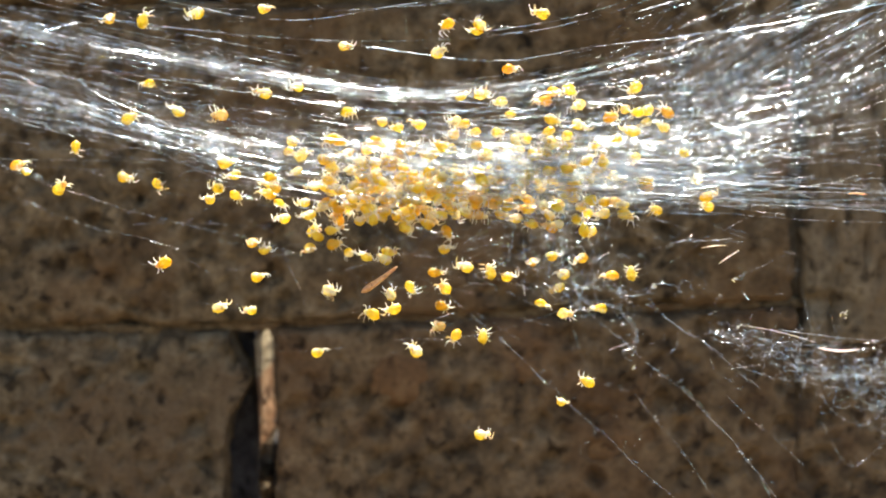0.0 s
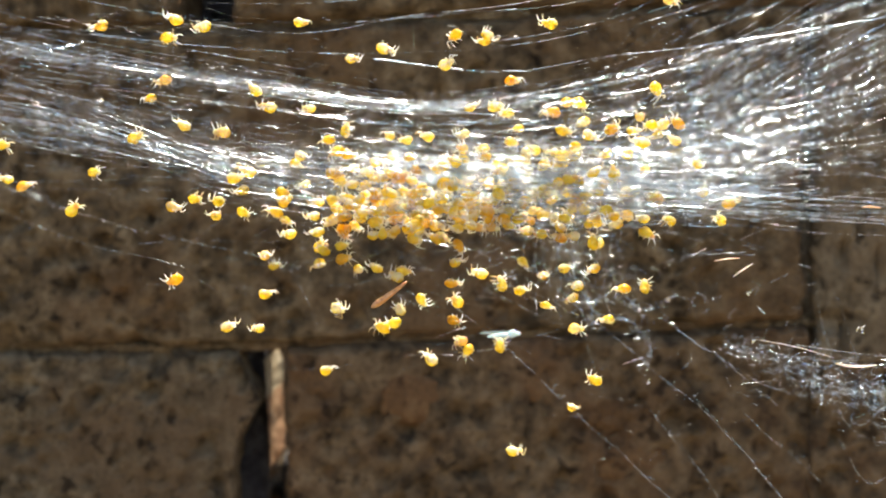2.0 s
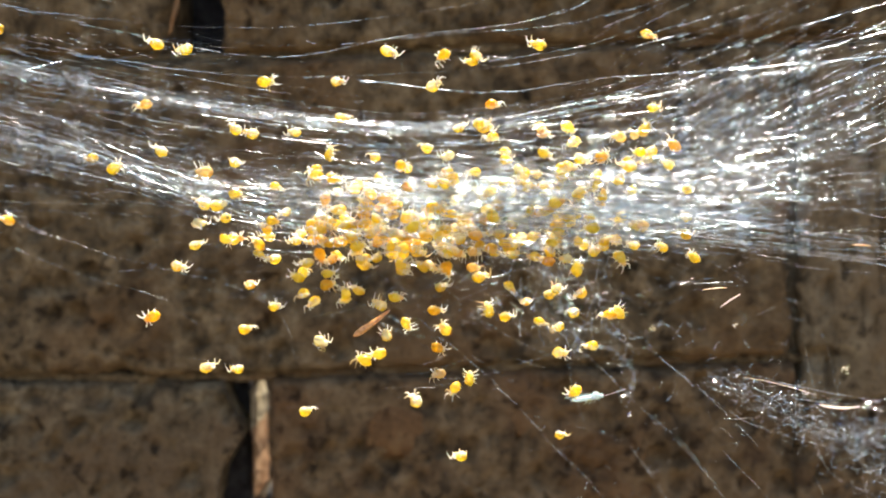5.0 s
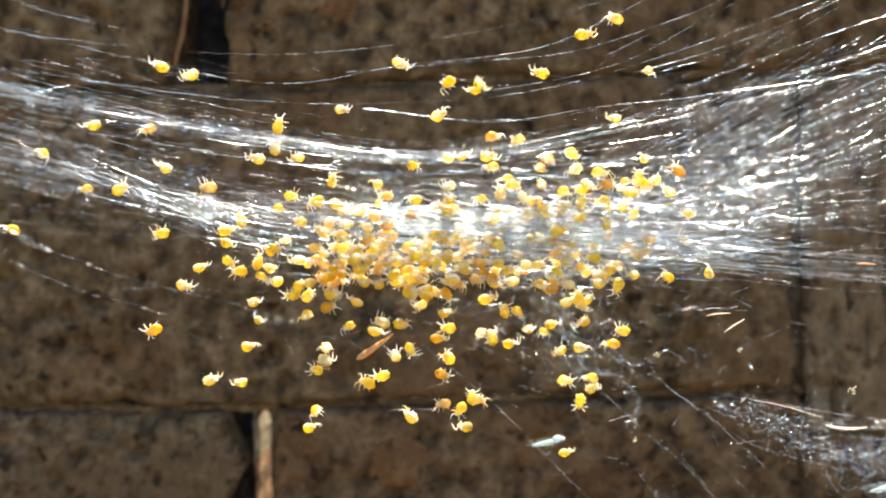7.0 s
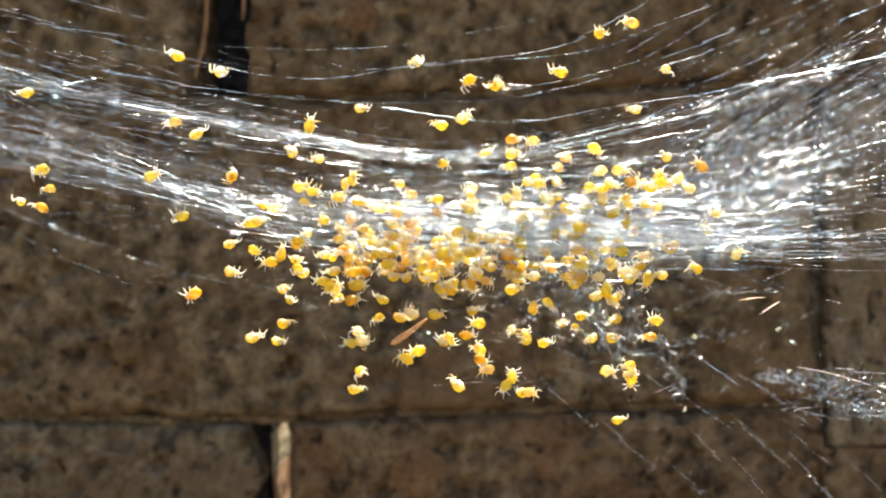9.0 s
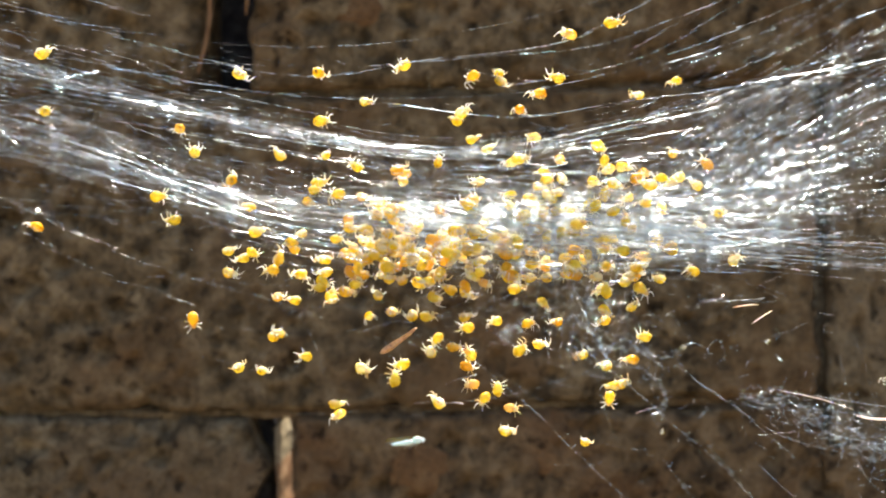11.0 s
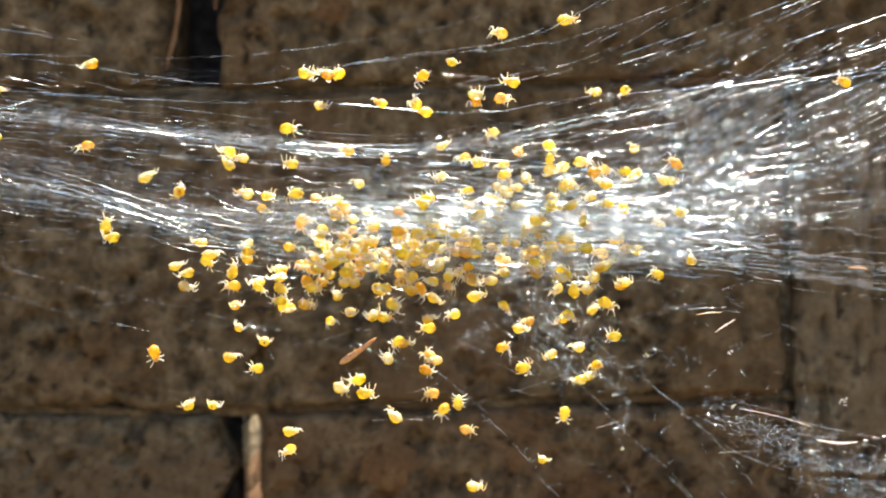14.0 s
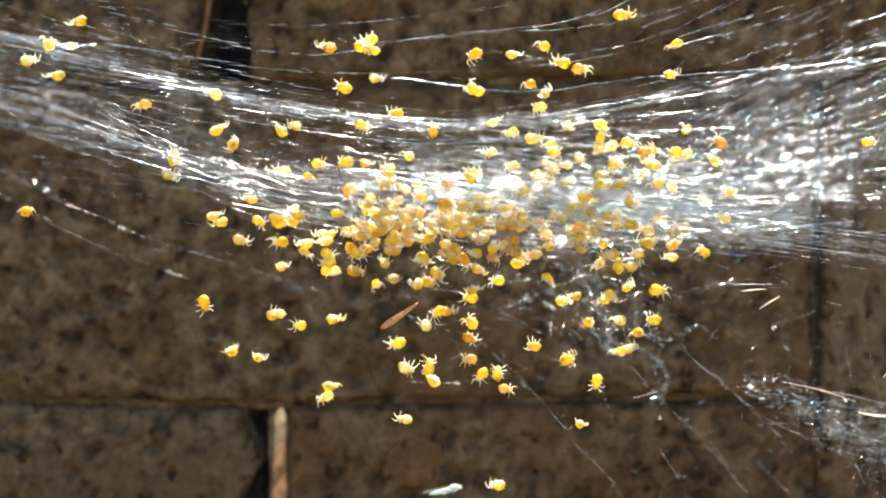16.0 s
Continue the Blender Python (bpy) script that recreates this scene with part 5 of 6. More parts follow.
crawl((0, 27.8, 7.8), (2.5, 27.8, 7.4), (3, 28.3, 7.7), (3.5, 27.9, 7.6), (4, 28.3, 7.6), (9, 27.7, 7.4), (14, 29.0, 8.0))
crawl((0, 25.5, 7.8), (1, 26.0, 7.8), (1.5, 25.5, 7.8), (2.5, 25.7, 7.5), (3, 26.1, 7.9), (3.5, 25.6, 7.6), (9, 24.9, 7.3), (13.5, 25.2, 7.5), (15, 24.6, 7.9), (16, 24.5, 7.7))
crawl((1, 34.2, -1.3), (1.5, 35.3, -0.8), (2.5, 35.5, -0.5), (3, 34.0, -1.7), (3.5, 33.5, -1.8), (4, 33.6, -2.5), (6.5, 25.4, 1.5), (8, 25.4, 1.9), (11.5, 7.3, 2.3))
crawl((4, -19.1, 5.5), (6.5, -40.9, 15.3), (7, -44.3, 15.6), (8, -51.4, 17.6), (8.5, -54.7, 15.8), (9, -56.1, 16.5), (12, -51.8, 16.1), (13, -51.9, 15.3), (14.5, -52.1, 18.0), (15.5, -51.5, 18.2), (16, -51.7, 19.0))
crawl((4, -64.0, 13.1), (6.5, -50.0, 13.1), (7, -50.3, 11.7), (7.5, -50.5, 12.0), (8, -50.2, 11.5), (8.5, -50.6, 9.3), (9, -54.2, 6.5), (11.5, -64.0, 6.5))
crawl((4, -9.1, -0.3), (6.5, -25.4, 4.1), (8.5, -25.6, 3.6), (9, -23.7, 4.4), (11.5, -13.3, -2.3))
crawl((4, -5.2, 5.2), (6.5, -3.5, 10.4), (8.5, -3.4, 10.5), (9, -2.3, 10.7), (12, -4.0, 10.7), (13.5, -4.3, 10.6), (15, -4.9, 11.1))
crawl((4, -5.6, -0.1), (6.5, -7.5, 6.8), (9, -7.2, 6.8), (15.5, -10.2, 13.3), (16, -9.8, 13.2))
crawl((4, -4.4, 1.2), (6.5, -18.0, 3.5), (9, -18.2, 2.9), (11.5, -13.2, -4.6))
crawl((4, -13.7, -0.2), (6.5, -15.3, 2.6), (9, -15.8, 2.0), (11.5, -10.9, 4.4))
crawl((4, 3.6, 5.3), (6.5, -3.8, 6.2), (9, -3.9, 6.1), (11.5, -0.5, 1.0))
crawl((4, -6.3, 7.5), (6.5, -1.3, 5.4), (9, -1.6, 5.5), (11.5, 3.3, 2.6))
crawl((4, 22.4, 0.7), (6.5, 21.4, 29.3), (7.5, 20.9, 28.4), (8, 20.7, 28.8), (9, 20.6, 27.7), (11.5, 11.2, 25.3), (12, 11.1, 25.6), (12.5, 10.5, 26.3), (13, 9.9, 26.4), (14, 9.9, 26.1), (14.5, 7.9, 25.4), (15, 7.9, 25.4), (15.5, 8.2, 22.3), (16, 8.5, 21.7))
crawl((4, -1.2, 4.3), (6.5, 18.0, 27.3), (8.5, 18.1, 26.0), (9, 17.4, 26.8), (11.5, 18.6, 27.5), (14, 19.0, 27.9), (15, 18.6, 27.7), (16, 18.7, 26.2))
crawl((4, 10.0, 0.5), (6.5, 9.5, 13.5), (7.5, 8.7, 13.6), (12, 7.9, 13.1), (14, 8.3, 13.3), (15, 8.5, 14.5), (16, 7.8, 13.8))
crawl((4, -3.6, 8.0), (6.5, 1.1, 11.5), (7, 0.9, 11.5), (8.5, -3.1, 15.0), (9, -3.2, 15.7), (13, 0.8, 15.4), (13.5, 0.2, 16.5), (15, 0.0, 16.1))
crawl((4, 14.5, 5.2), (6.5, 20.0, 9.4), (14, 19.7, 9.6), (16, 19.2, 9.4))
crawl((4, 24.1, 6.8), (6.5, 22.7, 8.2), (9, 22.1, 7.6), (11.5, 22.3, 8.8), (14, 22.4, 8.6), (14.5, 22.0, 8.8), (16, 22.0, 8.6))
crawl((4, 20.5, 2.4), (6.5, 17.0, 7.3), (9, 16.8, 7.3), (11.5, 17.0, 10.3), (13, 16.3, 10.1), (14, 15.4, 9.7))
crawl((4, 16.1, -1.2), (6.5, 17.5, 6.3), (15, 17.2, 7.3), (16, 17.2, 7.0))
crawl((4, 8.2, 1.9), (6.5, 9.1, 7.6), (9, 8.4, 8.3), (11.5, 9.4, 6.7))
crawl((4, 3.8, 2.1), (6.5, 7.0, 7.1), (7, 7.2, 7.4), (8, 6.9, 6.9), (9, 6.5, 7.1), (11.5, 8.4, 5.3))
crawl((4, 5.7, 3.7), (6.5, 12.9, 5.1), (9, 12.8, 5.0), (11.5, 9.8, 0.6))
crawl((4, 8.1, 1.4), (6.5, 6.4, 5.0), (7, 6.6, 5.2), (8.5, 6.3, 4.7), (9, 6.5, 5.6), (11.5, 5.2, 4.8))
crawl((4, 15.5, 1.6), (6.5, 20.7, 5.4), (9, 20.5, 5.2), (11.5, 15.2, 3.9))
crawl((4, -2.5, 3.9), (6.5, 0.8, 6.4), (8.5, 0.9, 6.5), (9, 0.7, 7.0), (11.5, 1.1, 13.9), (12.5, 1.5, 14.3), (13, 0.0, 14.8), (13.5, -2.3, 16.7), (14, -5.1, 17.7), (14.5, -7.9, 19.9), (15, -9.8, 21.0), (15.5, -12.1, 20.6), (16, -12.5, 21.4))
crawl((4, -9.1, 0.6), (6.5, -26.1, -2.6), (8, -25.4, -3.5), (9, -25.6, -3.3), (14.5, -23.9, -3.9), (15.5, -24.2, -3.1), (16, -23.9, -3.2))
crawl((4, -13.9, 2.0), (6.5, -18.5, -5.4), (7, -18.3, -5.3), (7.5, -17.9, -5.9), (8.5, -18.1, -6.8), (11.5, -17.7, -4.8), (12.5, -18.1, -4.6), (14, -17.5, -4.7), (15, -17.9, -4.5), (16, -17.3, -4.9))
crawl((4, -7.4, 2.3), (6.5, -14.8, -3.3), (8, -15.1, -3.6), (8.5, -15.4, -4.4), (9, -15.2, -3.9), (11.5, -2.9, -0.7))
crawl((4, -14.7, 3.3), (6.5, -13.3, -5.4), (12.5, -15.0, -6.2), (13.5, -14.4, -6.1), (14.5, -14.3, -6.9), (15, -14.5, -6.6), (16, -13.8, -6.7))
crawl((4, 0.9, -2.3), (6.5, -14.5, -12.2), (8, -15.2, -13.0), (9, -15.1, -12.5), (11.5, -14.3, 3.5))
crawl((4, -9.2, -4.0), (6.5, -16.2, -15.1), (8, -16.1, -15.0), (9, -16.4, -14.0), (11.5, -21.4, -14.4), (12, -21.7, -14.3), (14.5, -21.1, -13.4), (15, -21.4, -13.7), (16, -21.1, -13.4))
crawl((4, -16.0, -3.2), (6.5, -15.9, -20.7), (8, -15.9, -20.4), (9, -15.4, -18.7), (11.5, -16.6, -22.5), (13, -16.8, -22.5), (14, -17.2, -23.4), (15, -16.8, -22.2), (16, -17.3, -22.3))
crawl((4, -9.3, -1.8), (6.5, -8.2, -10.6), (7.5, -7.8, -10.0), (8.5, -8.7, -10.5), (11.5, -9.4, -8.2), (12.5, -10.0, -7.8), (14, -9.4, -7.7))
crawl((4, 1.5, -0.9), (6.5, -3.1, -7.0), (8.5, -3.4, -7.5), (11.5, -2.1, -0.5))
crawl((4, -2.1, 0.0), (6.5, -2.6, -5.0), (8.5, -2.9, -5.4), (9, -3.0, -5.2), (11.5, -3.1, -0.1))
crawl((4, -1.7, 0.4), (6.5, -3.8, -3.3), (9, -4.1, -3.2), (11.5, -3.5, -4.5))
crawl((4, 11.3, -2.0), (6.5, 6.4, -3.4), (9, 6.3, -3.4), (11.5, 8.5, -0.8))
crawl((4, 4.4, -0.1), (6.5, 2.4, -2.4), (9, 2.1, -2.7), (11.5, 0.4, 2.7))
crawl((4, 9.5, -0.3), (6.5, 7.8, -7.4), (8, 7.8, -7.5), (9, 7.5, -8.2), (13, 8.4, -12.0), (14, 9.5, -12.4), (14.5, 8.0, -16.1), (15, 7.2, -15.3), (15.5, 7.2, -15.4), (16, 7.8, -15.6))
crawl((4, 0.6, 2.2), (6.5, 4.8, -10.6), (8, 4.7, -10.7), (9, 4.4, -11.8), (11.5, 3.0, -9.3), (13, 2.7, -9.1), (15, 3.0, -7.8), (16, 3.0, -7.9))
crawl((4, 7.1, -1.5), (6.5, 13.8, -4.4), (9, 13.5, -4.8), (11.5, 22.2, -2.4))
crawl((4, 8.1, 4.4), (6.5, 19.7, -3.0), (8, 19.7, -2.8), (9, 19.4, -3.4), (15, 25.2, -4.9), (15.5, 26.9, -3.2), (16, 24.6, -2.6))
crawl((4, 7.5, 0.3), (6.5, 16.0, -6.3), (9, 15.9, -6.7), (11.5, 3.8, -3.2))
crawl((4, 12.7, 0.1), (6.5, 18.3, -6.1), (8, 18.2, -6.0), (9, 18.3, -6.7), (11.5, 20.9, -7.9), (15, 20.3, -7.6), (16, 19.4, -8.0))
crawl((4, 13.2, 1.6), (6.5, 17.7, -7.2), (8, 17.5, -7.3), (9, 17.6, -8.1), (13, 17.2, -9.4), (14, 17.6, -8.9), (14.5, 17.8, -9.4), (15, 17.3, -9.5), (16, 17.5, -9.6))
crawl((4, 0.3, -3.2), (6.5, 0.3, -9.8), (8, 0.3, -10.1), (9, -0.1, -10.8), (13, -0.7, -10.3), (14.5, -0.1, -9.7), (15, -0.6, -9.9), (16, -0.3, -10.0))
crawl((6, -5.7, 2.5), (9, -25.9, 4.8), (11.5, -27.7, 4.7), (13, -27.7, 4.4), (13.5, -27.7, 3.5), (14, -27.8, 1.9), (14.5, -27.3, 1.2), (15, -27.7, 2.5))
crawl((4.5, 4.4, -2.1), (7.5, 4.9, -22.3), (8.5, 5.7, -21.5), (9, 5.7, -21.0), (12, 5.8, -20.6), (12.5, 6.0, -21.0), (13.5, 5.5, -21.2), (14, 5.2, -21.8), (15.5, 5.9, -21.3), (16, 5.3, -21.0))
crawl((4, 12.8, -2.1), (6.5, 19.0, -17.3), (7.5, 18.9, -17.0), (9, 18.5, -18.0), (12.5, 20.1, -17.1), (14, 20.2, -15.4), (14.5, 20.4, -15.4), (15, 20.0, -15.8), (16, 20.0, -15.5))
crawl((9, -64.0, 23.3), (11.5, -52.0, 23.3), (12, -51.8, 23.1), (13, -52.0, 23.4), (14.5, -53.7, 23.3), (15, -53.0, 22.2), (15.5, -50.2, 21.9), (16, -52.3, 23.3))
crawl((9, -12.9, 5.6), (11.5, -21.6, 23.0), (12.5, -29.6, 22.9), (13, -33.0, 23.4), (13.5, -36.0, 24.3), (14, -39.8, 24.9), (14.5, -44.2, 26.1), (15, -47.0, 25.5), (15.5, -48.7, 25.6), (16, -48.8, 25.9))
crawl((9, 66.0, 21.7), (12, 52.9, 21.7), (12.5, 50.9, 21.2), (13.5, 51.9, 21.4))
crawl((11, -64.0, 23.0), (14, -50.4, 23.0), (14.5, -50.4, 23.3), (15, -50.6, 22.4), (15.5, -48.0, 21.5), (16, -49.5, 22.8))
crawl((11.5, -64.0, 21.1), (14.5, -55.0, 21.1), (15, -54.4, 20.2), (16, -54.4, 21.2))
crawl((11.5, -7.5, -0.1), (14.5, -27.3, 15.1), (15, -30.4, 16.2), (15.5, -32.3, 16.0))
crawl((10, -6.4, 3.2), (13, -12.0, 20.6), (13.5, -10.4, 21.6), (14, -11.5, 21.7), (15, -14.8, 22.8), (15.5, -15.1, 22.1), (16, -18.1, 21.9))
crawl((12.5, 13.3, 4.6), (15.5, 48.2, 11.0))
crawl((12.5, 8.6, -2.5), (15.5, -7.5, -24.6))


def crowd():
    """The dense cluster in the middle, each one with a small slow way of its own."""
    taken = [(r[0][1], r[0][2]) for r in CRAWLS]
    made = 0
    while made < 193:
        if made < 125:
            u, v = random.gauss(-5, 7), random.gauss(-0.5, 2.4)
        elif made > 174:
            u, v = random.gauss(15.5, 3.4), random.gauss(-3, 1.8)
        else:
            u, v = random.gauss(15, 8), random.gauss(4, 3.6)
        if not (-22 < u < 32 and -6.5 < v < 13) or any((u - a) ** 2 + (v - b) ** 2 < 0.7 ** 2 for a, b in taken):
            continue
        taken.append((u, v))
        rows, t = [], 0.0
        while t < 16:
            rows.append((t, u, v))
            t += rnd(1.5, 4.0)
            u, v = u + random.gauss(0, 0.55), v + random.gauss(0, 0.4)
        CRAWLS.append(tuple(rows))
        CROWD.append(CRAWLS[-1])
        made += 1


def on_way(rows, t):
    if t <= rows[0][0]:
        return rows[0][1:]
    for a, b in zip(rows, rows[1:]):
        if t <= b[0]:
            k = (t - a[0]) / (b[0] - a[0])
            return (a[1] + (b[1] - a[1]) * k, a[2] + (b[2] - a[2]) * k)
    return rows[-1][1:]


def populate():
    kinds = [spiderling(s, l, m) for s, l, m in ((1.0, 1.0, True), (0.8, 1.3, False), (1.15, 0.7, True), (0.6, 1.5, True), (0.95, -0.6, False))]
    spiders = []
    for i, rows in enumerate(CRAWLS):
        proto = kinds[i % len(kinds)]
        ob = proto if i < len(kinds) else copy_thing(proto, Matrix.Identity(4))
        size = rnd(0.83, 1.1)
        ob.scale = (size, size, size)
        spiders.append((ob, rows))
    return spiders


# ---- odds and ends caught in the silk ----
def husk():
    ob = tagged(new("dry_bud_scale"), "dry reddish-brown bud scale caught under the silk", "plant debris")
    pts = [Vector((x, 0.15 * math.sin(x * 0.9), 0.12 * x * x * 0.1)) * MM for x in (-2.4, -2.0, -1.3, -0.5, 0.4, 1.3, 2.0, 2.7, 3.2)]
    verts, faces = tube(pts, [r * MM for r in (0.08, 0.34, 0.43, 0.41, 0.34, 0.29, 0.24, 0.17, 0.05)], 8)
    mesh_object("scale_body", verts, faces, HUSK, ob)
    verts, faces = tube([Vector((-2.2, 0, 0.05)) * MM, Vector((-0.4, -0.35, 0.3)) * MM, Vector((1.2, -0.2, 0.25)) * MM], [0.05 * MM, 0.12 * MM, 0.02 * MM], 5)
    mesh_object("rib", verts, faces, HUSK, ob)
    return ob


def straw(length, bend, thick):
    ob = tagged(new("straw_sliver"), "sunlit sliver of dry straw lying in old silk", "plant debris")
    pts = [Vector(((k / 6 - 0.5) * length, 0, bend * math.sin(k / 6 * math.pi))) * MM for k in range(7)]
    verts, faces = tube(pts, [thick * MM * (0.3 + math.sin(math.pi * (k + 0.5) / 7)) for k in range(7)], 6)
    mesh_object("blade", verts, faces, STRAW, ob)
    return ob


def tuft(size):
    """A few crimped white fibres, curled together."""
    ob = tagged(new("seed_fluff"), "small curl of white seed fluff caught in silk", "plant debris")
    verts, faces = [], []
    for _ in range(4):
        p = Vector((random.gauss(0, 0.3), random.gauss(0, 0.2), random.gauss(0, 0.2))) * size
        a, bend, pts = rnd(-0.9, 0.9), random.gauss(0, 0.25), []
        for _ in range(random.randint(3, 4)):
            pts.append(p * MM)
            p = p + Vector((math.cos(a), random.gauss(0, 0.3), math.sin(a))) * 0.3 * size
            a += bend + random.gauss(0, 0.5)
        tube(pts, [rnd(0.03, 0.09) * MM * size for _ in pts], 5, verts, faces)
    tagged(mesh_object("fluff", verts, faces, FLUFF, ob), kind="stuff")
    return ob


MIDGE_BODY = flesh_material("pale_midge_body", (0.78, 0.9, 0.95), (0.66, 0.8, 0.88), 0.3, 0.3, 0.4, None, 0.1)
MIDGE_WING = flesh_material("glassy_midge_wing", (0.8, 0.94, 1.0), (0.66, 0.82, 0.92), 0.1, 0.15, 0.6, None, 0.9)


def midge():
    """A slender pale midge in flight, wings swept back along the body. Faces +x."""
    ob = tagged(new("midge"), "slender pale midge with glassy wings flying behind the web", "insect", "midges in flight")
    for name, at, size, label in (("abdomen", (-1.1, 0, -0.05), (1.35, 0.26, 0.25), "long bluish-grey abdomen"), ("thorax", (0.35, 0, 0.08), (0.55, 0.36, 0.4), ""), ("head", (0.98, 0, 0.0), (0.24, 0.24, 0.22), "")):
        bm = bmesh.new()
        bmesh.ops.create_uvsphere(bm, u_segments=14, v_segments=9, radius=1)
        for v in bm.verts:
            x, y, z = v.co
            thick = 1 + 0.22 * x if name == "abdomen" else 1
            v.co = Vector((at[0] + size[0] * x, at[1] + size[1] * y * thick, at[2] + size[2] * z * thick)) * 1.45 * MM
        part(name, bm, MIDGE_BODY, ob, label)
    for side in (-1, 1):
        bm = bmesh.new()
        bmesh.ops.create_uvsphere(bm, u_segments=16, v_segments=6, radius=1)
        for v in bm.verts:
            x, y, z = v.co
            v.co = Vector((-1.35 + 1.8 * x, side * (0.6 + 0.42 * y - 0.22 * x), 0.3 + 0.02 * z + 0.12 * y)) * 1.45 * MM
        part("wing", bm, MIDGE_WING, ob, "glassy wing")
        for k in range(3):
            verts, faces = tube([Vector((0.5 - 0.3 * k, side * 0.2, -0.2)) * MM, Vector((0.4 - 0.5 * k, side * 0.6, -0.35)) * MM, Vector((0.1 - 0.8 * k, side * 0.7, -0.95)) * MM], [0.05 * MM, 0.045 * MM, 0.02 * MM], 4)
            mesh_object("leg", verts, faces, MIDGE_BODY, ob)
    return ob


ground()
build_wall()
crowd()
spin_web()
for rows in CRAWLS:
    u, v = rows[0][1:]
    if v < -5 or v > 12 or u < -20:
        a = rnd(-0.4, 0.4)
        n, k = rnd(2, 6), rnd(2, 6)
        thread([(u - n * math.cos(a), v - n * math.sin(a) + 0.4, 0), (u, v, 0), (u + k * math.cos(a), v + k * math.sin(a) + 0.4, 0)], 0.006, 0.9, 0.05)
WEB, PATCHES = link_web()
SPIDERS = populate()
CAUGHT = [
    (husk(), -8.8, -12.5, 35), (straw(5.2, -0.3, 0.13), 50.5, -22.2, -3), (straw(9.5, 0.25, 0.03), 43.0, -20, -14), (straw(3.2, 0.1, 0.06), 34.5, -8.2, 6), (straw(2.4, 0.1, 0.09), 53, -1.9, -3), (straw(3.0, 0.05, 0.08), 36.5, -9.6, 33),
    (tuft(0.7), 37.0, -12.6, 0), (tuft(0.8), 51, -18, 40), (tuft(0.55), 17.5, -16, 10), (tuft(0.6), 37.5, -19, 70), (tuft(0.5), 27, -13.5, 120), (tuft(0.5), 24, -24, 20),
]

# ways of the midges: seconds, right and up in millimetres on the web's plane, 35 mm behind which they fly
FLIGHTS = [
    (midge(), ((0, -35.3, -50.4), (1.2, -34.8, -46.4), (1.5, 21.2, -43.9), (1.8, 35.5, -7.9), (2, 7.1, -18.7), (2.2, 27, -13.9), (2.4, 13.4, -21.1), (2.6, 5.9, -18.9), (2.8, 13, -26.6), (3, 12.6, -23.5), (3.2, 8.6, -26), (3.4, 19.5, -24.2), (3.6, 24.5, -30.5), (3.8, 18.8, -31.6), (4, 19.6, -27.5), (4.2, 16, -24.8), (4.7, 30, -18.9), (5.3, 8.5, -26), (5.9, 23.9, -16.6), (6.3, 39.7, -12.2), (6.4, 23.1, -14.5), (6.5, 47.9, -12.2), (6.6, 32.8, -11.6), (6.7, 13.4, -17.1), (6.8, 11.7, -20.4), (6.9, 12.9, -23.2), (7, 13.9, -24), (7.2, 7.1, -27.6), (7.4, -2.2, -27), (7.6, -14, -27.2), (7.8, -40.1, -26.9), (8, -53.8, -9.7), (8.2, -66.4, -2.2), (8.6, -72.2, -36.4), (9.2, -43.7, -40), (10, -14, -35.5), (10.8, 0, -21.5), (11.3, -17.8, -26.2), (11.4, -14.6, -24.6), (11.5, -9.1, -23), (11.6, -6.1, -19.6), (11.7, -5.5, -18.8), (11.8, 3.3, -8.4), (12, 21, -8.7), (12.2, 34.2, -4.8), (12.3, 44.8, -13.2), (12.4, 12.6, -21.4), (12.5, 12, -21.4), (12.6, 10.2, -22.9), (12.7, 11.2, -21.5), (12.8, 21, -24.2), (13, 14.4, -22.5), (13.2, 43, -10.3), (13.4, 34.5, -16.2), (13.6, 24.4, -19.5), (13.8, 27.5, -35.5), (14.4, -19.5, -39.5), (14.8, -53.8, -33.5), (15, -49.8, -26.3), (15.2, -34.4, -33.9), (15.6, -12.5, -37.8), (15.9, -1, -32.6), (16, -0.7, -30))),
    (midge(), ((0, 79, -1.1), (6.4, 72, -10), (6.8, 50.7, -17.7), (7, 56.3, -29.7), (7.2, 40, -34.7), (7.4, 21, -29.6), (7.6, 10.8, -30.1), (7.8, -30, -28.4), (8, -46, -10.6), (8.3, -72, 0), (9.5, -70, -45), (11.2, 8, -36), (11.4, 12.6, -23.5), (11.5, 15.6, -21.3), (11.7, 23.2, -13.4), (11.9, 50, -5), (12.2, 66, -6), (12.5, 62, -12), (12.7, 48.8, -15.5), (12.9, 50.2, -17.7), (13, 50, -16.7), (13.3, 69.5, -22.8), (16, 76.5, -16.8))),
    (midge(), ((0, 79, 30), (5.6, 72, 30), (6.1, 22.3, 28.4), (6.4, 10.7, 26.8), (6.6, -0.1, 25.7), (6.8, -6, 38), (7.9, -10, 45), (8.1, -8, 33), (8.2, -5.4, 29), (8.4, 6.4, 43.6), (9.5, 12.8, 46.8), (11.1, -37.2, 36.5), (11.3, -30.3, 27), (11.5, -22, 40), (11.9, -4, 40), (12.2, 4.1, 30.3), (12.4, 5.4, 29.7), (12.5, 1.4, 26.8), (12.6, 9.1, 25.7), (12.8, 22, 42), (16, 30, 50))),
]


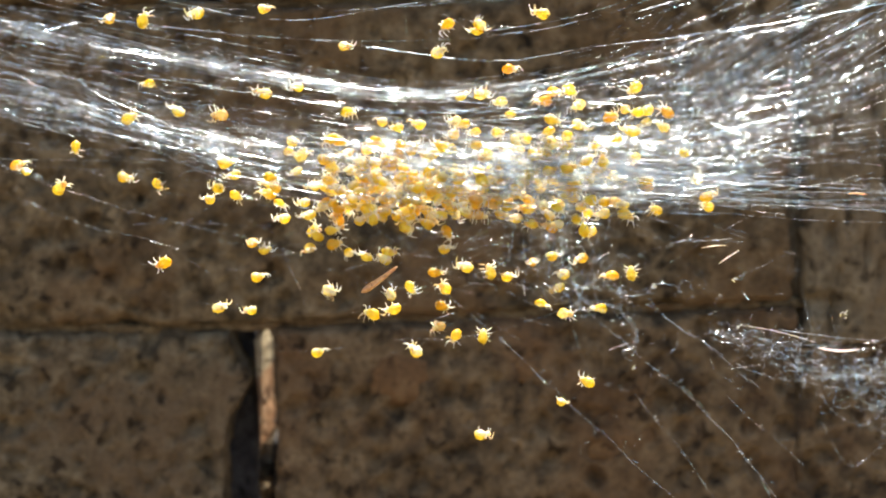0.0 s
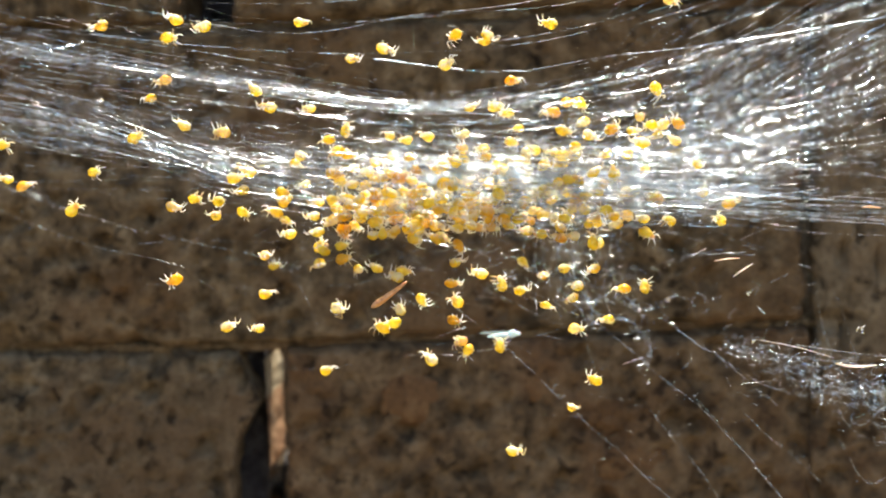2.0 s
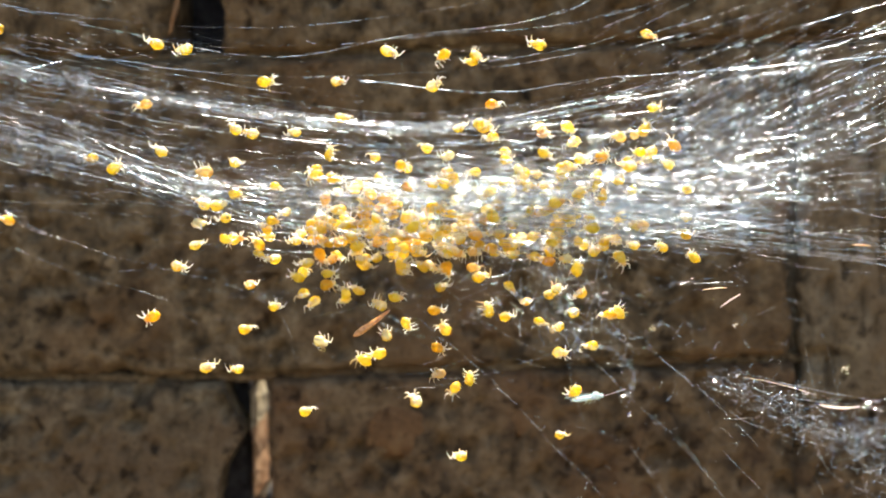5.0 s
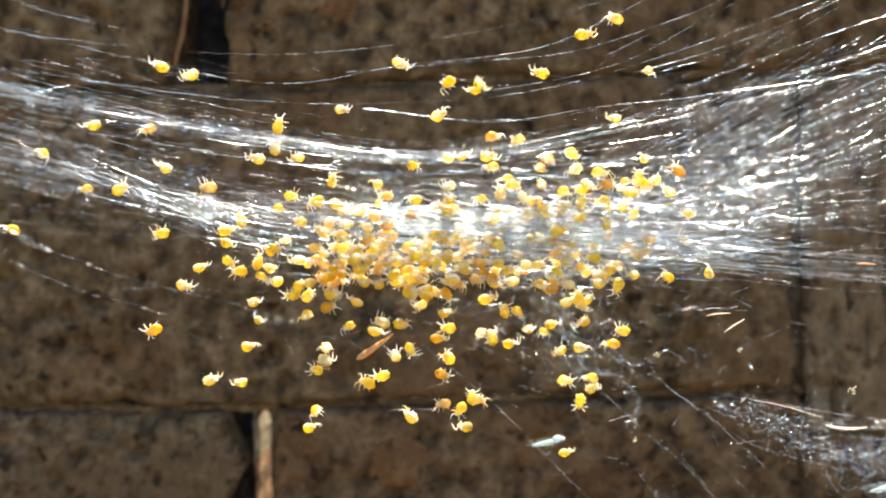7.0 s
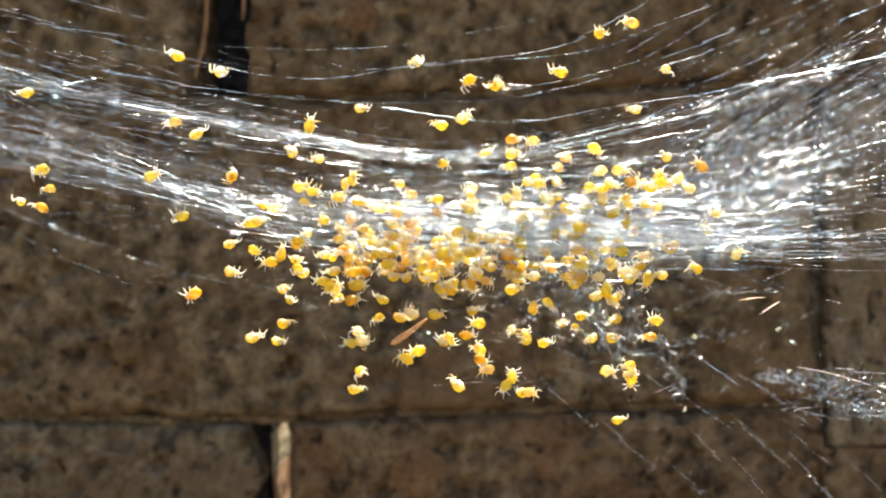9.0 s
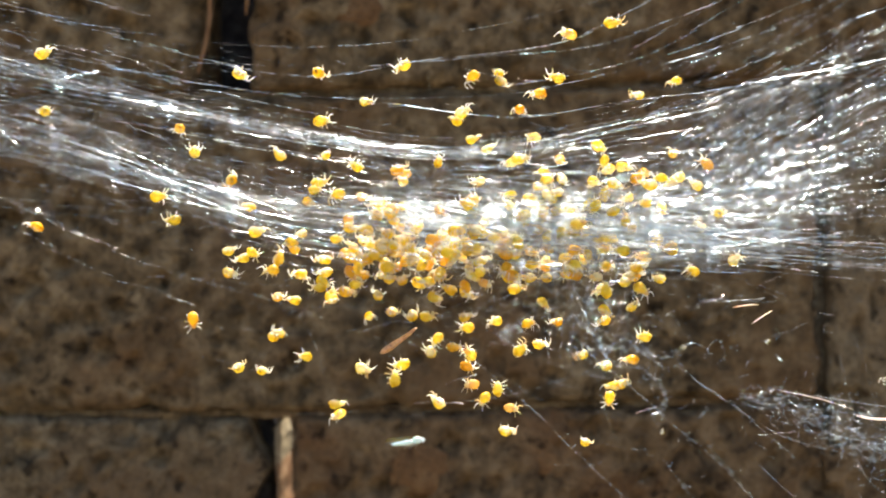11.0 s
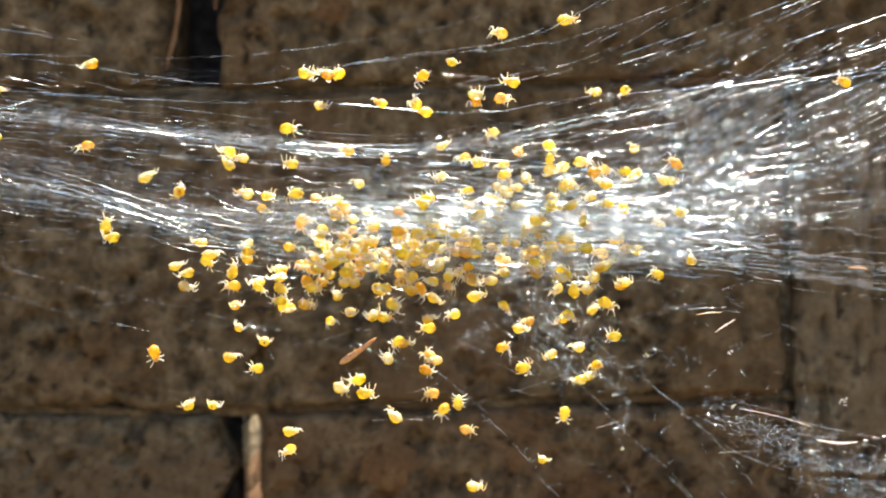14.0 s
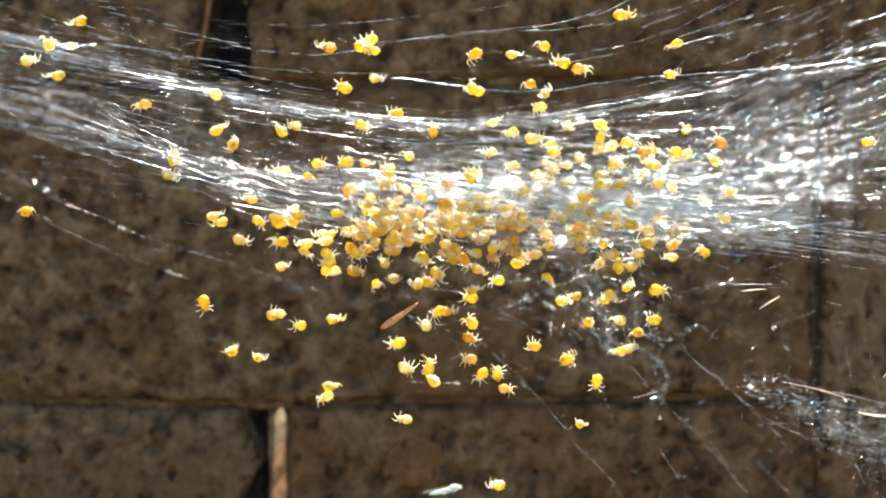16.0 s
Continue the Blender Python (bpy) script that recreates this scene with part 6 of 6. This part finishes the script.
def motions():
    times = sorted(GUSTS)
    eps = 2.0
    for ob, cu, cv in PATCHES:
        rows = []
        home = ob.location.copy()
        for t in times:
            du, dv = silk_sway(t, cu, cv)
            right, up = silk_sway(t, cu + eps, cv), silk_sway(t, cu, cv + eps)
            turn = ((right[1] - dv) - (up[0] - du)) / (2 * eps)
            rows.append((t, Matrix.Translation(home + Vector((du * MM, 0, dv * MM))) @ pose(0, 0, 0, 0, -math.degrees(turn), 0)))
        walk(ob, rows)
    for ob, u, v, turn in CAUGHT:
        rows = []
        for t in times:
            du, dv = sway(t, u, v)
            rows.append((t, Matrix.Translation(place(u + du, v + dv)) @ pose(0, 0, 0, 0, -turn, 0)))
        walk(ob, rows)
    for ob, ways in FLIGHTS:
        walk(ob, [(t, Matrix.Translation(place(u, v, 35)) @ pose(0, 0, 0, 12 * math.sin(t * 9), -9 + 5 * math.sin(t * 7), 8 * math.cos(t * 5))) for t, u, v in ways])
    for ob, ways in SPIDERS:
        # some cling with the back to the open side, the others hang under their threads
        deep, clings = random.gauss(0, 2.6 if ways in CROWD else 1.2), random.random() < 0.22
        way = random.choice((rnd(-40, 40), rnd(140, 220), rnd(0, 360), rnd(0, 360)))
        tilt, slant = (random.gauss(90, 26), random.gauss(0, 22)) if clings else (random.gauss(0, 28) + random.choice((0, 180, 180, 180, 180)), random.gauss(0, 20))
        rows = []
        spot = on_way(ways, times[0])
        for t in times:
            u, v = on_way(ways, t)
            step = Vector((u - spot[0], v - spot[1]))
            spot = (u, v)
            if step.length > 0.9:
                # walks head first along the silk
                want = 0 if step.x > 0 else 180
                way += max(-80, min(80, (want - way + 180) % 360 - 180))
            du, dv = sway(t, u, v)
            turn = pose(0, 0, 0, tilt, way, slant) if clings else pose(0, 0, 0, tilt, slant, way)
            rows.append((t, Matrix.Translation(place(u + du, v + dv, deep)) @ turn))
        walk(ob, rows)
        # the legs of those that walk far stride in two sets of four
        length = sum(math.hypot(b[1] - a[1], b[2] - a[2]) for a, b in zip(ways, ways[1:]))
        if length > 14:
            for k, leg in enumerate(o for o in ob.children if o.name.startswith("leg")):
                home, rows, t, n = leg.location.copy(), [], 0.0, k
                while t <= 16.0:
                    a, b = on_way(ways, t), on_way(ways, t + 0.2)
                    stride = min(1.0, math.hypot(b[0] - a[0], b[1] - a[1]) / 0.3)
                    rows.append((t, Matrix.Translation(home) @ pose(0, 0, 0, 0, 0, (16 if n % 2 else -16) * stride)))
                    t, n = round(t + 0.2, 3), n + 1
                walk(leg, rows)


motions()
